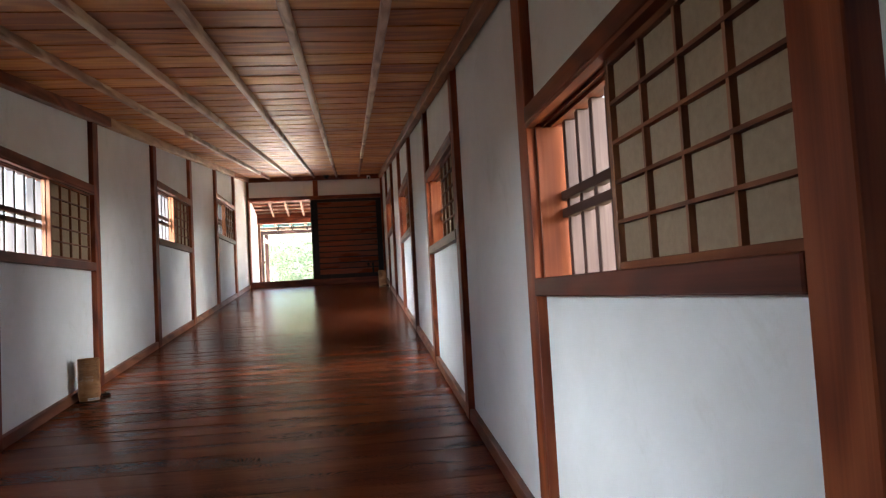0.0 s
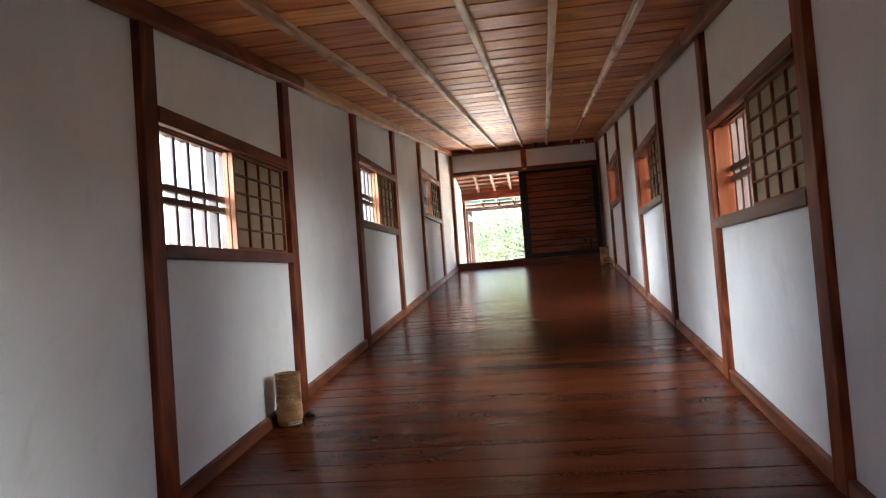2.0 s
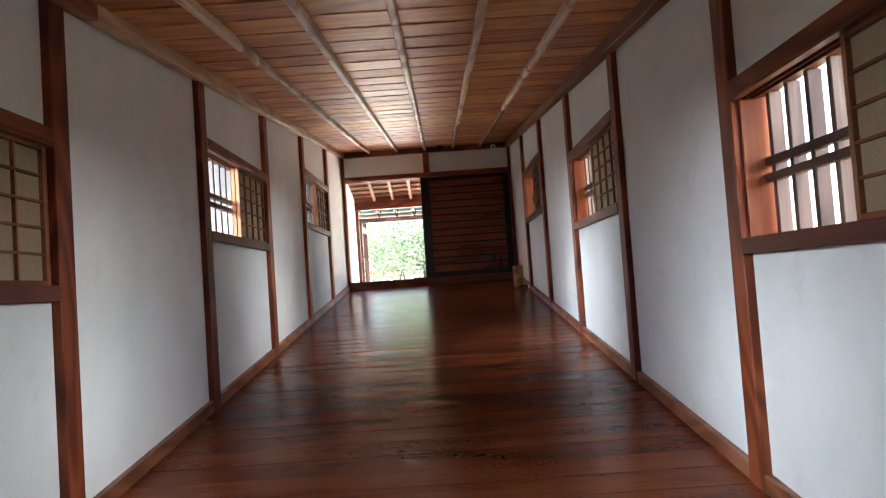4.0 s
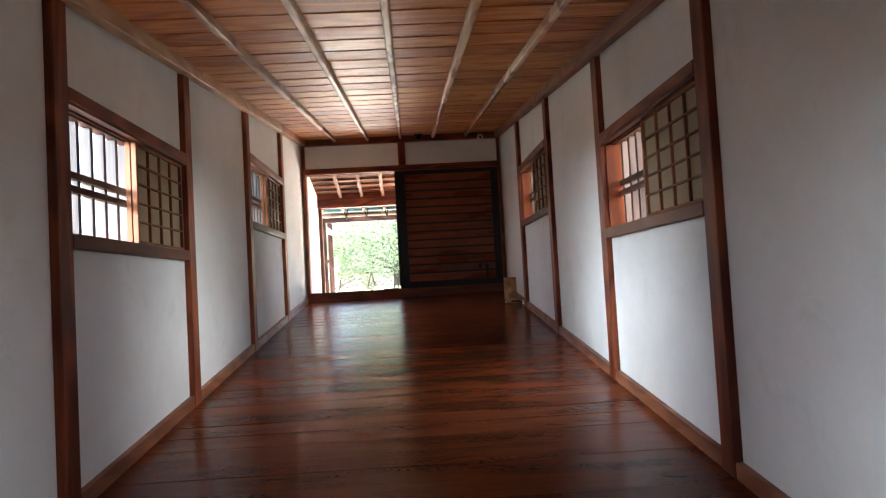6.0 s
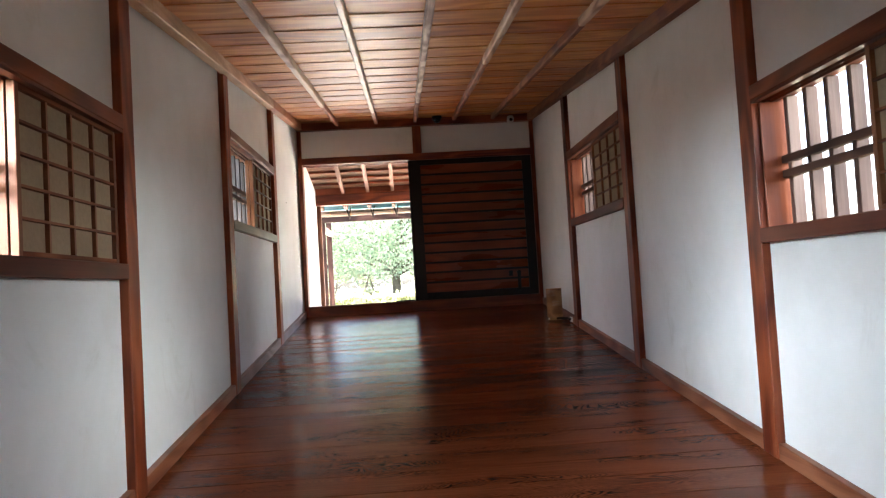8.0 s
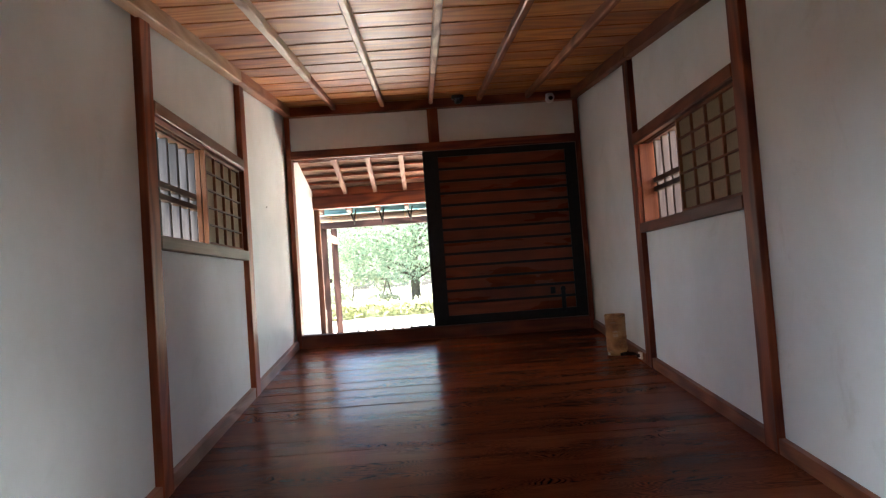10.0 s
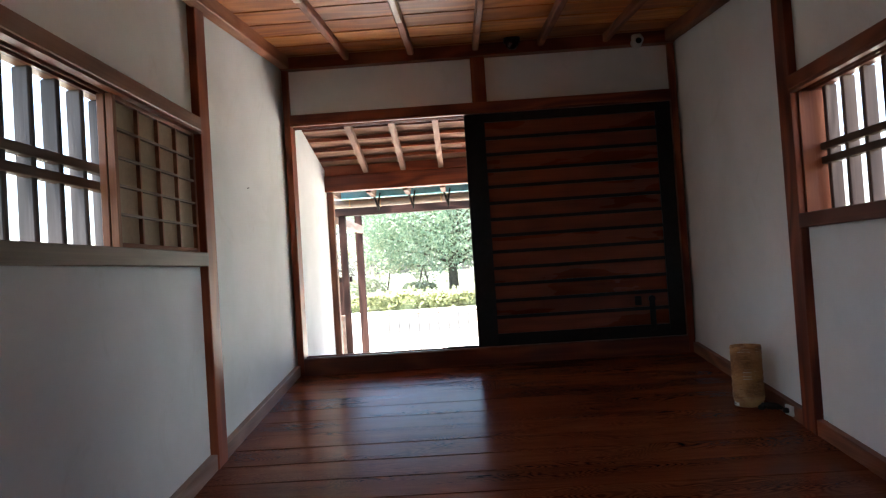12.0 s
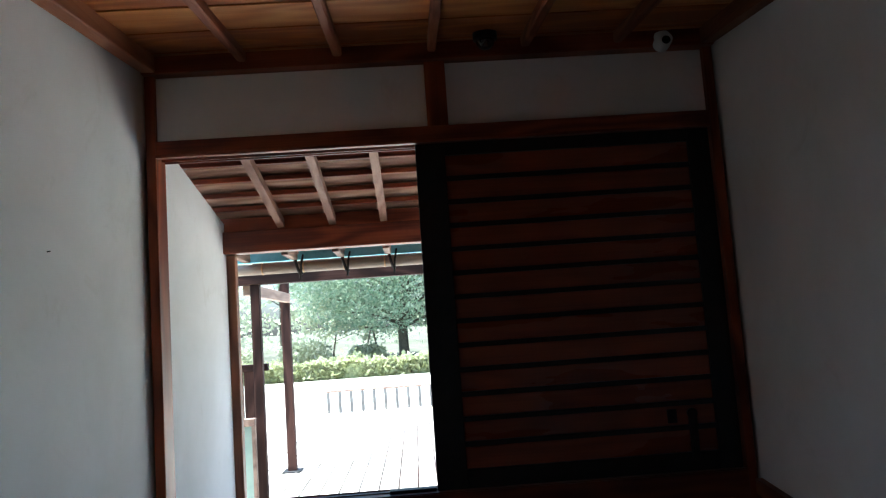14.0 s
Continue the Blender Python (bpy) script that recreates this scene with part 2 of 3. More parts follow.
# Lit copy of the bar wood for the east side, sunlight in its rosy tone.
M_BAR_LIT = wood("weathered bar wood, lit rosy", (0.056, 0.028, 0.020), (0.10, 0.056, 0.042), (0.16, 0.102, 0.08), "Z", 0.75, 0.4, relief=0.6)
M_BARRAIL = wood("bar rail wood", (0.035, 0.015, 0.010), (0.07, 0.033, 0.022), (0.12, 0.062, 0.044), "Y", 0.7, 0.3)
M_BLACK = plain("black lacquer", (0.006, 0.006, 0.008), (0.014, 0.013, 0.014), 0.45, 20, spec=0.3)
M_IRON = plain("black iron", (0.012, 0.012, 0.013), (0.03, 0.028, 0.027), 0.55, 30, 0.6)
M_PANEL = wood("door panel wood", (0.13, 0.028, 0.011), (0.22, 0.050, 0.019), (0.31, 0.082, 0.031), "X", 0.30, 0.2, 0.4)
M_RAFTER = wood("rafter wood", (0.15, 0.065, 0.038), (0.27, 0.13, 0.082), (0.40, 0.23, 0.16), "Y", 0.6, 0.3)
M_ROOFBOARD = wood("roof board wood", (0.22, 0.11, 0.07), (0.36, 0.205, 0.135), (0.52, 0.33, 0.235), "X", 0.7, 0.5, spec=0.2)
# Both porch woods are darkened to carry the shade under the eave.
M_PORCH = wood("porch post wood", (0.018, 0.009, 0.007), (0.037, 0.018, 0.014), (0.075, 0.036, 0.027), "Z", 0.75, 0.3, spec=0.12)
M_PORCH_X = wood("porch beam wood", (0.012, 0.006, 0.005), (0.024, 0.011, 0.008), (0.075, 0.036, 0.027), "X", 0.75, 0.3, spec=0.12)
M_TIE = wood("pale tie wood", (0.12, 0.07, 0.048), (0.20, 0.13, 0.095), (0.30, 0.21, 0.16), "Y", 0.65, 0.3)
M_BAMBOO = wood("bamboo", (0.17, 0.13, 0.095), (0.28, 0.22, 0.17), (0.40, 0.335, 0.27), "X", 0.55, 0.2, 0.4)
M_COPPER = plain("green copper sheet", (0.14, 0.42, 0.50), (0.24, 0.56, 0.64), 0.6, 9)
M_ROPE = plain("dark rope", (0.012, 0.010, 0.009), (0.03, 0.025, 0.02), 0.9, 60)
M_CANE = wood("wicker cane", (0.17, 0.073, 0.029), (0.44, 0.22, 0.092), (0.64, 0.38, 0.18), "X", 0.6, 0.2, 1.0)
M_RING = wood("lamp base wood", (0.28, 0.15, 0.06), (0.42, 0.24, 0.10), (0.55, 0.34, 0.16), "X", 0.45, 0.2)
M_WHITE = plain("white plastic", (0.74, 0.74, 0.72), (0.82, 0.82, 0.80), 0.4, 8, relief=0.02)
M_DARKGLASS = plain("smoked dome", (0.01, 0.01, 0.012), (0.02, 0.02, 0.022), 0.08, 8, relief=0.0, spec=0.6)
M_DECK = wood("bleached deck wood", (0.44, 0.39, 0.32), (0.58, 0.52, 0.44), (0.70, 0.64, 0.56), "Y", 0.75, 0.3)
M_GRAVEL = plain("pale gravel", (0.54, 0.49, 0.40), (0.68, 0.62, 0.52), 0.9, 3.0, relief=0.5)
M_EARTH = plain("mossy earth", (0.05, 0.06, 0.03), (0.13, 0.12, 0.08), 0.95, 0.8, relief=0.5)
M_FENCE = plain("grey weathered wood", (0.085, 0.082, 0.078), (0.15, 0.145, 0.14), 0.85, 9)
M_LEAF = leaf("camphor leaves", (0.122, 0.215, 0.138), (0.23, 0.32, 0.21), (0.42, 0.48, 0.335))
# Paler than real foliage: bright haze of the distance is mixed into the colour.
M_LEAF2 = leaf("hazy far leaves", (0.26, 0.285, 0.175), (0.37, 0.395, 0.25), (0.50, 0.515, 0.37))
M_HEDGE = leaf("hedge leaves", (0.24, 0.27, 0.12), (0.38, 0.40, 0.20), (0.52, 0.53, 0.32))
M_BARK = plain("bark", (0.06, 0.05, 0.035), (0.13, 0.11, 0.08), 0.9, 6.0, relief=0.8)
M_TILE = plain("grey roof tile", (0.10, 0.105, 0.11), (0.2, 0.205, 0.21), 0.55, 6.0)
M_GLASSGREEN = plain("green glass panel", (0.18, 0.25, 0.21), (0.27, 0.34, 0.29), 0.2, 4.0, relief=0.0)

# ---- building helpers ----
SLOPE = 0.1          # rise of the corridor per metre
BAY = 1.97           # post to post
HALF = 1.475         # half the width between post faces
Y0, Y1 = -1.2, 17.613
CEIL = 2.36          # ceiling boards above the floor


def floor_z(y):
    return SLOPE * y


def cube(bm, x0, x1, y0, y1, z0, z1, slope=0.0, bevel=0.0):
    """An upright box; with a slope its top and bottom follow the corridor's rise."""
    x0, x1 = min(x0, x1), max(x0, x1)
    y0, y1 = min(y0, y1), max(y0, y1)
    vs = [bm.verts.new((x, y, z + slope * y)) for x in (x0, x1) for y in (y0, y1) for z in (z0, z1)]
    fs = [bm.faces.new([vs[i] for i in f]) for f in ((0, 1, 3, 2), (4, 6, 7, 5), (0, 4, 5, 1), (2, 3, 7, 6), (0, 2, 6, 4), (1, 5, 7, 3))]
    if bevel:
        es = list({e for f in fs for e in f.edges})
        bmesh.ops.bevel(bm, geom=es, offset=bevel, segments=1, affect="EDGES")
    return bm


def box(*a, **k):
    return cube(bmesh.new(), *a, **k)


def tube(bm, path, radius, sides=10, ends=True):
    """A round rod along a list of places; radius may be a list."""
    rings = []
    for i, p in enumerate(path):
        p = Vector(p)
        a, b = Vector(path[max(i - 1, 0)]), Vector(path[min(i + 1, len(path) - 1)])
        q = (b - a).to_track_quat("Z", "Y")
        r = radius[i] if isinstance(radius, (list, tuple)) else radius
        rings.append([bm.verts.new(p + q @ Vector((r * math.cos(k * math.tau / sides), r * math.sin(k * math.tau / sides), 0))) for k in range(sides)])
    for a, b in zip(rings, rings[1:]):
        for k in range(sides):
            f = bm.faces.new((a[k], a[(k + 1) % sides], b[(k + 1) % sides], b[k]))
            f.smooth = True
    if ends:
        bm.faces.new(rings[0][::-1])
        bm.faces.new(rings[-1])
    return bm


def lathe(bm, profile, sides=32, at=(0, 0, 0)):
    rings = [[bm.verts.new((at[0] + r * math.cos(k * math.tau / sides), at[1] + r * math.sin(k * math.tau / sides), at[2] + z)) for k in range(sides)] for r, z in profile]
    for a, b in zip(rings, rings[1:]):
        for k in range(sides):
            bm.faces.new((a[k], a[(k + 1) % sides], b[(k + 1) % sides], b[k])).smooth = True
    return bm


def mesh_of(name, bm, material):
    bmesh.ops.recalc_face_normals(bm, faces=bm.faces)
    me = bpy.data.meshes.new(name)
    bm.to_mesh(me)
    bm.free()
    me.materials.append(material)
    return me


def part(name, bm, material, parent=None, label=""):
    me = bm if isinstance(bm, bpy.types.Mesh) else mesh_of(name, bm, material)
    ob = new(name, me)
    ob.parent = parent
    return tagged(ob, label)


def thing(name, label, category, group="", kind="", at=(0, 0, 0)):
    ob = new(name)
    ob.location = at
    return tagged(ob, label, category, group, kind)


def structure(name, bm, material, label, category):
    return tagged(part(name, bm, material), label, category, kind="structure")


# ---- corridor: walls ----
WEST_WINDOWS = (1, 3, 5, 7)
EAST_WINDOWS = (1, 3, 5, 7)


def window_z(bay):
    """Underside of the sill and top of the header in the bay that starts at post number bay."""
    n = (bay - 3) / 2
    return 1.735 + 0.394 * n, 2.490 + 0.394 * n


NUDGE = {1: 0.075, 3: 0.045, 5: 0.045, 7: 0.02}


def side_wall(name, s, windows, label):
    bm = bmesh.new()
    xa, xb = s * 1.517, s * 1.69
    lo, hi = -0.35, CEIL + 0.25
    edges = [Y0 - 0.15] + [BAY * k for k in range(0, 9)] + [Y1 + 0.17]
    for i, (a, b) in enumerate(zip(edges, edges[1:])):
        bay = i - 1
        if bay in windows:
            zb, zt = window_z(bay)
            for lower, part_z in ((True, zb + 0.01), (False, zt - 0.01)):
                vs = []
                for x in (xa, xb):
                    for y in (a, b):
                        z0, z1 = (lo + SLOPE * y, part_z) if lower else (part_z, hi + SLOPE * y)
                        vs += [bm.verts.new((x, y, z0)), bm.verts.new((x, y, z1))]
                for f in ((0, 1, 3, 2), (4, 6, 7, 5), (0, 4, 5, 1), (2, 3, 7, 6), (0, 2, 6, 4), (1, 5, 7, 3)):
                    bm.faces.new([vs[j] for j in f])
        else:
            cube(bm, xa, xb, a, b, lo, hi, SLOPE)
    wall = structure(name, bm, M_PLASTER, label, "wall")
    for k in range(0, 9):
        y = BAY * k
        nudge = NUDGE.get(k, 0.0)
        part("post", box(s * HALF, s * 1.70, y - 0.055 + nudge, y + 0.085 + nudge, floor_z(y) - 0.2, floor_z(y) + CEIL, bevel=0.004), M_POST, wall, "reddish brown wooden post")
    for i, (a, b) in enumerate(zip(edges, edges[1:])):
        a2 = a + 0.085 + NUDGE.get(i - 1, 0.0) if i else a
        b2 = b - 0.055 + NUDGE.get(i, 0.0) if i < len(edges) - 2 else Y1 - 0.003
        part("baseboard", box(s * 1.481, s * 1.53, a2, b2, -0.18, 0.010, SLOPE, bevel=0.003), M_BASEPALE if s < 0 and i >= 8 else M_BASE, wall, "sloping wooden baseboard")
    return wall


side_wall("wall_west", -1, WEST_WINDOWS, "white lime plaster wall with reddish wooden posts")
side_wall("wall_east", 1, EAST_WINDOWS, "white lime plaster wall with reddish wooden posts")
bm = box(-1.69, 1.69, Y0 - 0.15, Y0, -0.6, 2.6)
structure("wall_south", bm, M_PLASTER, "plain white plaster wall closing the corridor", "wall")

# ---- corridor: windows ----


def shoji_leaf(parent, s, x, ya, yb, z0, z1, bleached):
    """A sliding paper screen: a leading stile coloured as lit, slim rails, a grid of four by five."""
    st, d = 0.026, 0.030
    xa, xb = s * x, s * (x + d)
    leaf_ob = new("shoji_screen")
    leaf_ob.parent = parent
    tagged(leaf_ob, "sliding wooden lattice screen with cream paper")
    for y in (ya, yb - st):
        leading = (y == ya) == (s < 0)
        part("stile", box(xa, xb, y, y + st, z0, z1, bevel=0.002), M_STILE if leading else M_SHOJI_Z, leaf_ob, "orange leading stile coloured as lit by the window" if leading else "")
    for z in (z0, z1 - 0.022):
        part("rail", box(xa + s * 0.001, xb, ya + st, yb - st, z, z + 0.022, bevel=0.002), M_SHOJI_Y, leaf_ob)
    ia, ib, ja, jb = ya + st, yb - st, z0 + 0.022, z1 - 0.022
    for k in range(1, 4):
        y = ia + (ib - ia) * k / 4
        part("muntin", box(xa + s * 0.003, xa + s * 0.020, y - 0.0065, y + 0.0065, ja, jb), M_SHOJI_Z, leaf_ob)
    for k in range(1, 5):
        z = ja + (jb - ja) * k / 5
        # West bay 7: the pale material paints light on the cross muntins' tops.
        part("muntin", box(xa + s * 0.001, xa + s * 0.020, ia, ib, z - 0.005, z + 0.005), M_BLEACH if bleached else M_SHOJI_Y, leaf_ob)
    part("paper", box(xa + s * 0.020, xa + s * 0.0215, ia, ib, ja, jb), M_PAPER, leaf_ob, "cream paper")


def corridor_window(number, s, bay):
    zb, zt = window_z(bay)
    a, b = BAY * bay + 0.085 + NUDGE.get(bay, 0.0), BAY * (bay + 1) - 0.055
    mid = BAY * (bay + 0.5)
    win = thing("window_%d" % number, "barred window with half-drawn paper screens between posts", "window", kind="structure")
    bleached = s < 0 and bay == 7
    part("window_sill", box(s * 1.470, s * 1.66, a, b, zb, zb + 0.07, bevel=0.004), M_BLEACH if bleached else M_SILL, win, "sun-bleached wooden sill" if bleached else "worn wooden sill")
    head = part("window_header", box(s * 1.470, s * 1.66, a, b, zt - 0.07, zt, bevel=0.004), M_HEADPALE if bleached else M_BEAM_Y, win, "wooden header with sliding grooves")
    for x0, x1 in ((1.474, 1.506), (1.5385, 1.541), (1.573, 1.59)):
        part("groove_rib", box(s * x0, s * x1, a, b, zt - 0.084, zt - 0.07), M_BEAM_Y, head)
    z0, z1 = zb + 0.07, zt - 0.084
    if s < 0:
        ya, yb = mid + 0.055, b - 0.013
    else:
        ya, yb = a + 0.013, mid + 0.10
    shoji_leaf(win, s, 1.508, ya, yb, z0 + 0.001, z1 + 0.006, bleached)
    shoji_leaf(win, s, 1.5415, ya - 0.004 * (s < 0), yb + 0.004 * (s > 0), z0 + 0.001, z1 + 0.006, bleached)
    n = 11
    for y0, y1 in ((a, a + 0.012), (b - 0.012, b)):
        # Jamb facings whose orange colour carries the glow from outside.
        part("window_jamb", box(s * 1.512, s * 1.655, y0, y1, z0, z1, bevel=0.002), M_JAMB, win, "wooden jamb with window glow in its orange colour")
    bw = 0.015
    for k in range(n):
        y = a + 0.060 + (b - a - 0.12) * k / (n - 1)
        part("bar", box(s * 1.610, s * 1.670, y - bw, y + bw, z0, z1 + 0.014, bevel=0.005), M_BAR if s < 0 else M_BAR_LIT, win, "weathered wooden bar")
    for f in (0.42, 0.535):
        z = z0 + (z1 - z0) * f
        part("bar_rail", box(s * 1.600, s * 1.640, a, b, z - 0.018, z + 0.018, bevel=0.003), M_BARRAIL, win)


number = 0
for s, bays in ((-1, WEST_WINDOWS), (1, EAST_WINDOWS)):
    for bay in bays:
        number += 1
        corridor_window(number, s, bay)

# ---- corridor: ceiling ----
BOARD = 0.328
bm = bmesh.new()
y = 15.88 - BOARD * 53
while y < Y1 + 0.05:
    y1 = min(y + BOARD, Y1 + 0.1)
    lift = random.uniform(0, 0.0015)
    vs = []
    for x in (-1.50, 1.50):
        for yy, d in ((y, 0.0), (y1 + 0.012, 0.006)):
            z = floor_z(yy) + CEIL + d + lift
            vs += [bm.verts.new((x, yy, z)), bm.verts.new((x, yy, z + 0.009))]
    for f in ((0, 1, 3, 2), (4, 6, 7, 5), (0, 4, 5, 1), (2, 3, 7, 6), (0, 2, 6, 4), (1, 5, 7, 3)):
        bm.faces.new([vs[j] for j in f])
    y += BOARD
ceiling = structure("ceiling", bm, M_CEIL, "lapped reddish cedar ceiling boards over thin battens", "ceiling")
structure("roof_closure", box(-1.72, 1.72, Y0 - 0.2, Y1 + 0.15, CEIL + 0.10, CEIL + 0.2, SLOPE), M_ROOFBOARD, "boards closing the roof over the ceiling", "roof")


def batten(x, ya, yb, w, h):
    """A hewn batten with slightly uneven, waney lower edges."""
    b = bmesh.new()
    n = max(4, int((yb - ya) / 0.14))
    rings = []
    for i in range(n + 1):
        yy = ya + (yb - ya) * i / n
        j = [random.uniform(-0.0022, 0.0022) for _ in range(4)]
        z = floor_z(yy) + CEIL
        rings.append([b.verts.new(p) for p in (
            (x - w / 2, yy, z + 0.012), (x - w / 2 + j[0], yy, z - h + 0.008), (x - w / 2 + 0.008 + j[1], yy, z - h + j[2] * 0.5),
            (x + w / 2 - 0.008 + j[1], yy, z - h + j[3] * 0.5), (x + w / 2 + j[3], yy, z - h + 0.008), (x + w / 2, yy, z + 0.012))])
    for r0, r1 in zip(rings, rings[1:]):
        for q in range(6):
            b.faces.new((r0[q], r0[(q + 1) % 6], r1[(q + 1) % 6], r1[q]))
    b.faces.new(rings[0])
    b.faces.new(rings[-1])
    return b


JOINTS = {-2: (3.1, 7.4, 11.8, 15.9), -1: (5.2, 9.6, 16.5), 0: (2.6, 8.8, 15.9), 1: (4.4, 10.35, 14.0), 2: (8.07, 12.9)}
for i, joints in JOINTS.items():
    cuts = (Y0,) + joints + (Y1 - 0.045,)
    for a, b in zip(cuts, cuts[1:]):
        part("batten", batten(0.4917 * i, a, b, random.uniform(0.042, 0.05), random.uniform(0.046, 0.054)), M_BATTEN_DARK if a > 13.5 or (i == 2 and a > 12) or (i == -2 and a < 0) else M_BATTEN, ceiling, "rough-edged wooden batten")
for s in (-1, 1):
    for a, b in ((Y0, 4.1), (4.1, 8.2), (8.2, 12.1), (12.1, 15.6), (15.6, Y1 - 0.045)):
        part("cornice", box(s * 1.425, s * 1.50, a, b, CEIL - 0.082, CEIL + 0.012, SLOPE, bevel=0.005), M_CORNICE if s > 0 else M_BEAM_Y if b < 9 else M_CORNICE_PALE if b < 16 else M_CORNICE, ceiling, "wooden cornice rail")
part("cornice", box(-1.50, 1.50, Y1 - 0.045, Y1 + 0.05, 4.03, 4.145, bevel=0.004), M_BEAM_X, ceiling, "wooden cornice rail")

# ---- corridor: end wall with the doorway ----
end = structure("wall_north", box(-1.53, 1.53, Y1 + 0.036, Y1 + 0.12, 3.66, 4.3), M_PLASTER, "white plaster panels over a wooden lintel", "wall")
part("plaster_panel", box(0.06, 1.47, Y1 + 0.125, Y1 + 0.20, 1.6, 3.66), M_PLASTER, end)
for s in (-1, 1):
    part("corner_post", box(s * 1.45, s * 1.5, Y1, Y1 + 0.15, 1.6, 4.16, bevel=0.003), M_POST, end, "reddish brown corner post")
part("short_post", box(-0.046, 0.063, Y1 - 0.004, Y1 + 0.13, 3.68, 4.04, bevel=0.003), M_POST, end, "short wooden post")
lintel = part("lintel", box(-1.45, 1.45, Y1 - 0.008, Y1 + 0.15, 3.612, 3.684, bevel=0.003), M_BEAM_X, end, "grooved wooden lintel")
for y0, y1 in ((-0.005, 0.034), (0.092, 0.102), (0.135, 0.148)):
    part("groove_rib", box(-1.45, 1.45, Y1 + y0, Y1 + y1, 3.598, 3.612), M_BEAM_X, lintel)
part("threshold", box(-1.45, 1.45, Y1 - 0.012, Y1 + 0.17, 1.62, 1.818, bevel=0.004), M_DEEP, end, "dark raised wooden threshold")
for y0, y1 in ((0.0, 0.036), (0.092, 0.100), (0.156, 0.168)):
    part("groove_rib", box(-1.45, 1.45, Y1 + y0, Y1 + y1, 1.8165, 1.8235), M_DEEP, end)

door = thing("sliding_door", "black-framed sliding door with red wooden panels", "door", kind="")
DY = Y1 + 0.040
for x0, x1 in ((-0.12, 0.035), (1.335, 1.45)):
    part("stile", box(x0, x1, DY, DY + 0.048, 1.820, 3.622, bevel=0.003), M_BLACK, door, "black lacquered stile")
for z0, z1 in ((1.820, 1.915), (3.535, 3.622)):
    part("rail", box(0.035, 1.335, DY, DY + 0.048, z0, z1, bevel=0.003), M_BLACK, door, "black lacquered rail")
ROWS_N = 13
pitch_z = (3.535 - 1.915) / ROWS_N
for k in range(ROWS_N):
    z = 1.915 + pitch_z * k
    part("panel_board", box(0.03, 1.34, DY + 0.022, DY + 0.036, z, z + pitch_z - 0.001), M_PANEL, door, "reddish wooden panel")
    if k:
        part("crossbar", box(0.035, 1.335, DY + 0.004, DY + 0.024, z - 0.013, z + 0.013, bevel=0.002), M_BLACK, door, "thin black crossbar")
part("pull_plate", box(1.085, 1.135, DY + 0.012, DY + 0.022, 2.065, 2.135, bevel=0.003), M_IRON, door, "black iron plate")
bolt = part("bolt", box(1.190, 1.232, DY - 0.008, DY + 0.012, 1.87, 2.10, bevel=0.006), M_IRON, door, "black iron drop bolt")
part("bolt_knob", tube(bmesh.new(), [(1.211, DY - 0.006, 2.11), (1.211, DY + 0.012, 2.11)], 0.026, 14), M_IRON, bolt)
tagged(part("floor_track", box(-0.36, -0.125, DY + 0.002, DY + 0.05, 1.8185, 1.838, bevel=0.002), M_BLACK), "short black strip lying on the threshold", "door track")

# ---- corridor: lamps and fittings ----


def wicker_lamp(label):
    lamp = thing("floor_lamp", label, "lamp", "wicker lamps beside the wall")
    r, h = 0.080, 0.33
    part("base", lathe(bmesh.new(), [(0.0, 0.0), (r * 0.92, 0.0), (r * 0.95, 0.004), (r * 0.95, 0.026), (r * 0.9, 0.03), (0, 0.03)]), M_RING, lamp, "round wooden base")
    shade = bmesh.new()
    turns, path, z = 42, [], 0.03
    for k in range(turns * 30):
        a = k * math.tau / 30
        if k % 30 == 0:
            off, ph, step = random.uniform(-0.002, 0.002), random.uniform(0, 6.28), random.choice((0.85, 0.95, 1.0, 1.2))
        rr = (r + off) * (1 + 0.011 * math.sin(9 * a + ph))
        z += (h - 0.034) / turns / 30 * step
        path.append((rr * math.cos(a), rr * math.sin(a), min(z, h - 0.004)))
    tube(shade, path, 0.0033, 5)
    part("shade", shade, M_CANE, lamp, "woven cane shade")
    for k in range(9):
        a = k * math.tau / 9
        part("stake", tube(bmesh.new(), [((r - 0.005) * math.cos(a), (r - 0.005) * math.sin(a), 0.03), ((r - 0.005) * math.cos(a), (r - 0.005) * math.sin(a), h)], 0.003, 6), M_CANE, lamp)
    tag = bmesh.new()
    lathe(tag, [(r * 0.957, 0.006), (r * 0.957, 0.024)], 32)
    bmesh.ops.delete(tag, geom=[f for f in tag.faces if f.calc_center_median().y > -0.03 or f.calc_center_median().x < -0.02], context="FACES")
    sticker = part("sticker", tag, M_WHITE, lamp, "small white sticker")
    for zz in (0.011, 0.017):
        line = lathe(bmesh.new(), [(r * 0.963, zz), (r * 0.963, zz + 0.003)], 32)
        bmesh.ops.delete(line, geom=[f for f in line.faces if f.calc_center_median().y > -0.04 or f.calc_center_median().x < -0.01], context="FACES")
        part("print_bar", line, M_IRON, sticker)
    part("rim", tube(bmesh.new(), [((r - 0.002) * math.cos(k * math.tau / 36), (r - 0.002) * math.sin(k * math.tau / 36), h) for k in range(37)], 0.005, 6, False), M_CANE, lamp)
    part("bulb", lathe(bmesh.new(), [(0, 0.13), (0.02, 0.135), (0.03, 0.16), (0.022, 0.19), (0.014, 0.21), (0, 0.215)], 16), M_WHITE, lamp)
    return lamp


def cord(points):
    return tube(bmesh.new(), points, 0.004, 6)


lamp_w = wicker_lamp("low cylindrical lamp of woven cane standing on the floorboards")
lamp_w.matrix_world = pose(-1.383, 7.31, floor_z(7.31) - 0.061, 0, 0, 20)
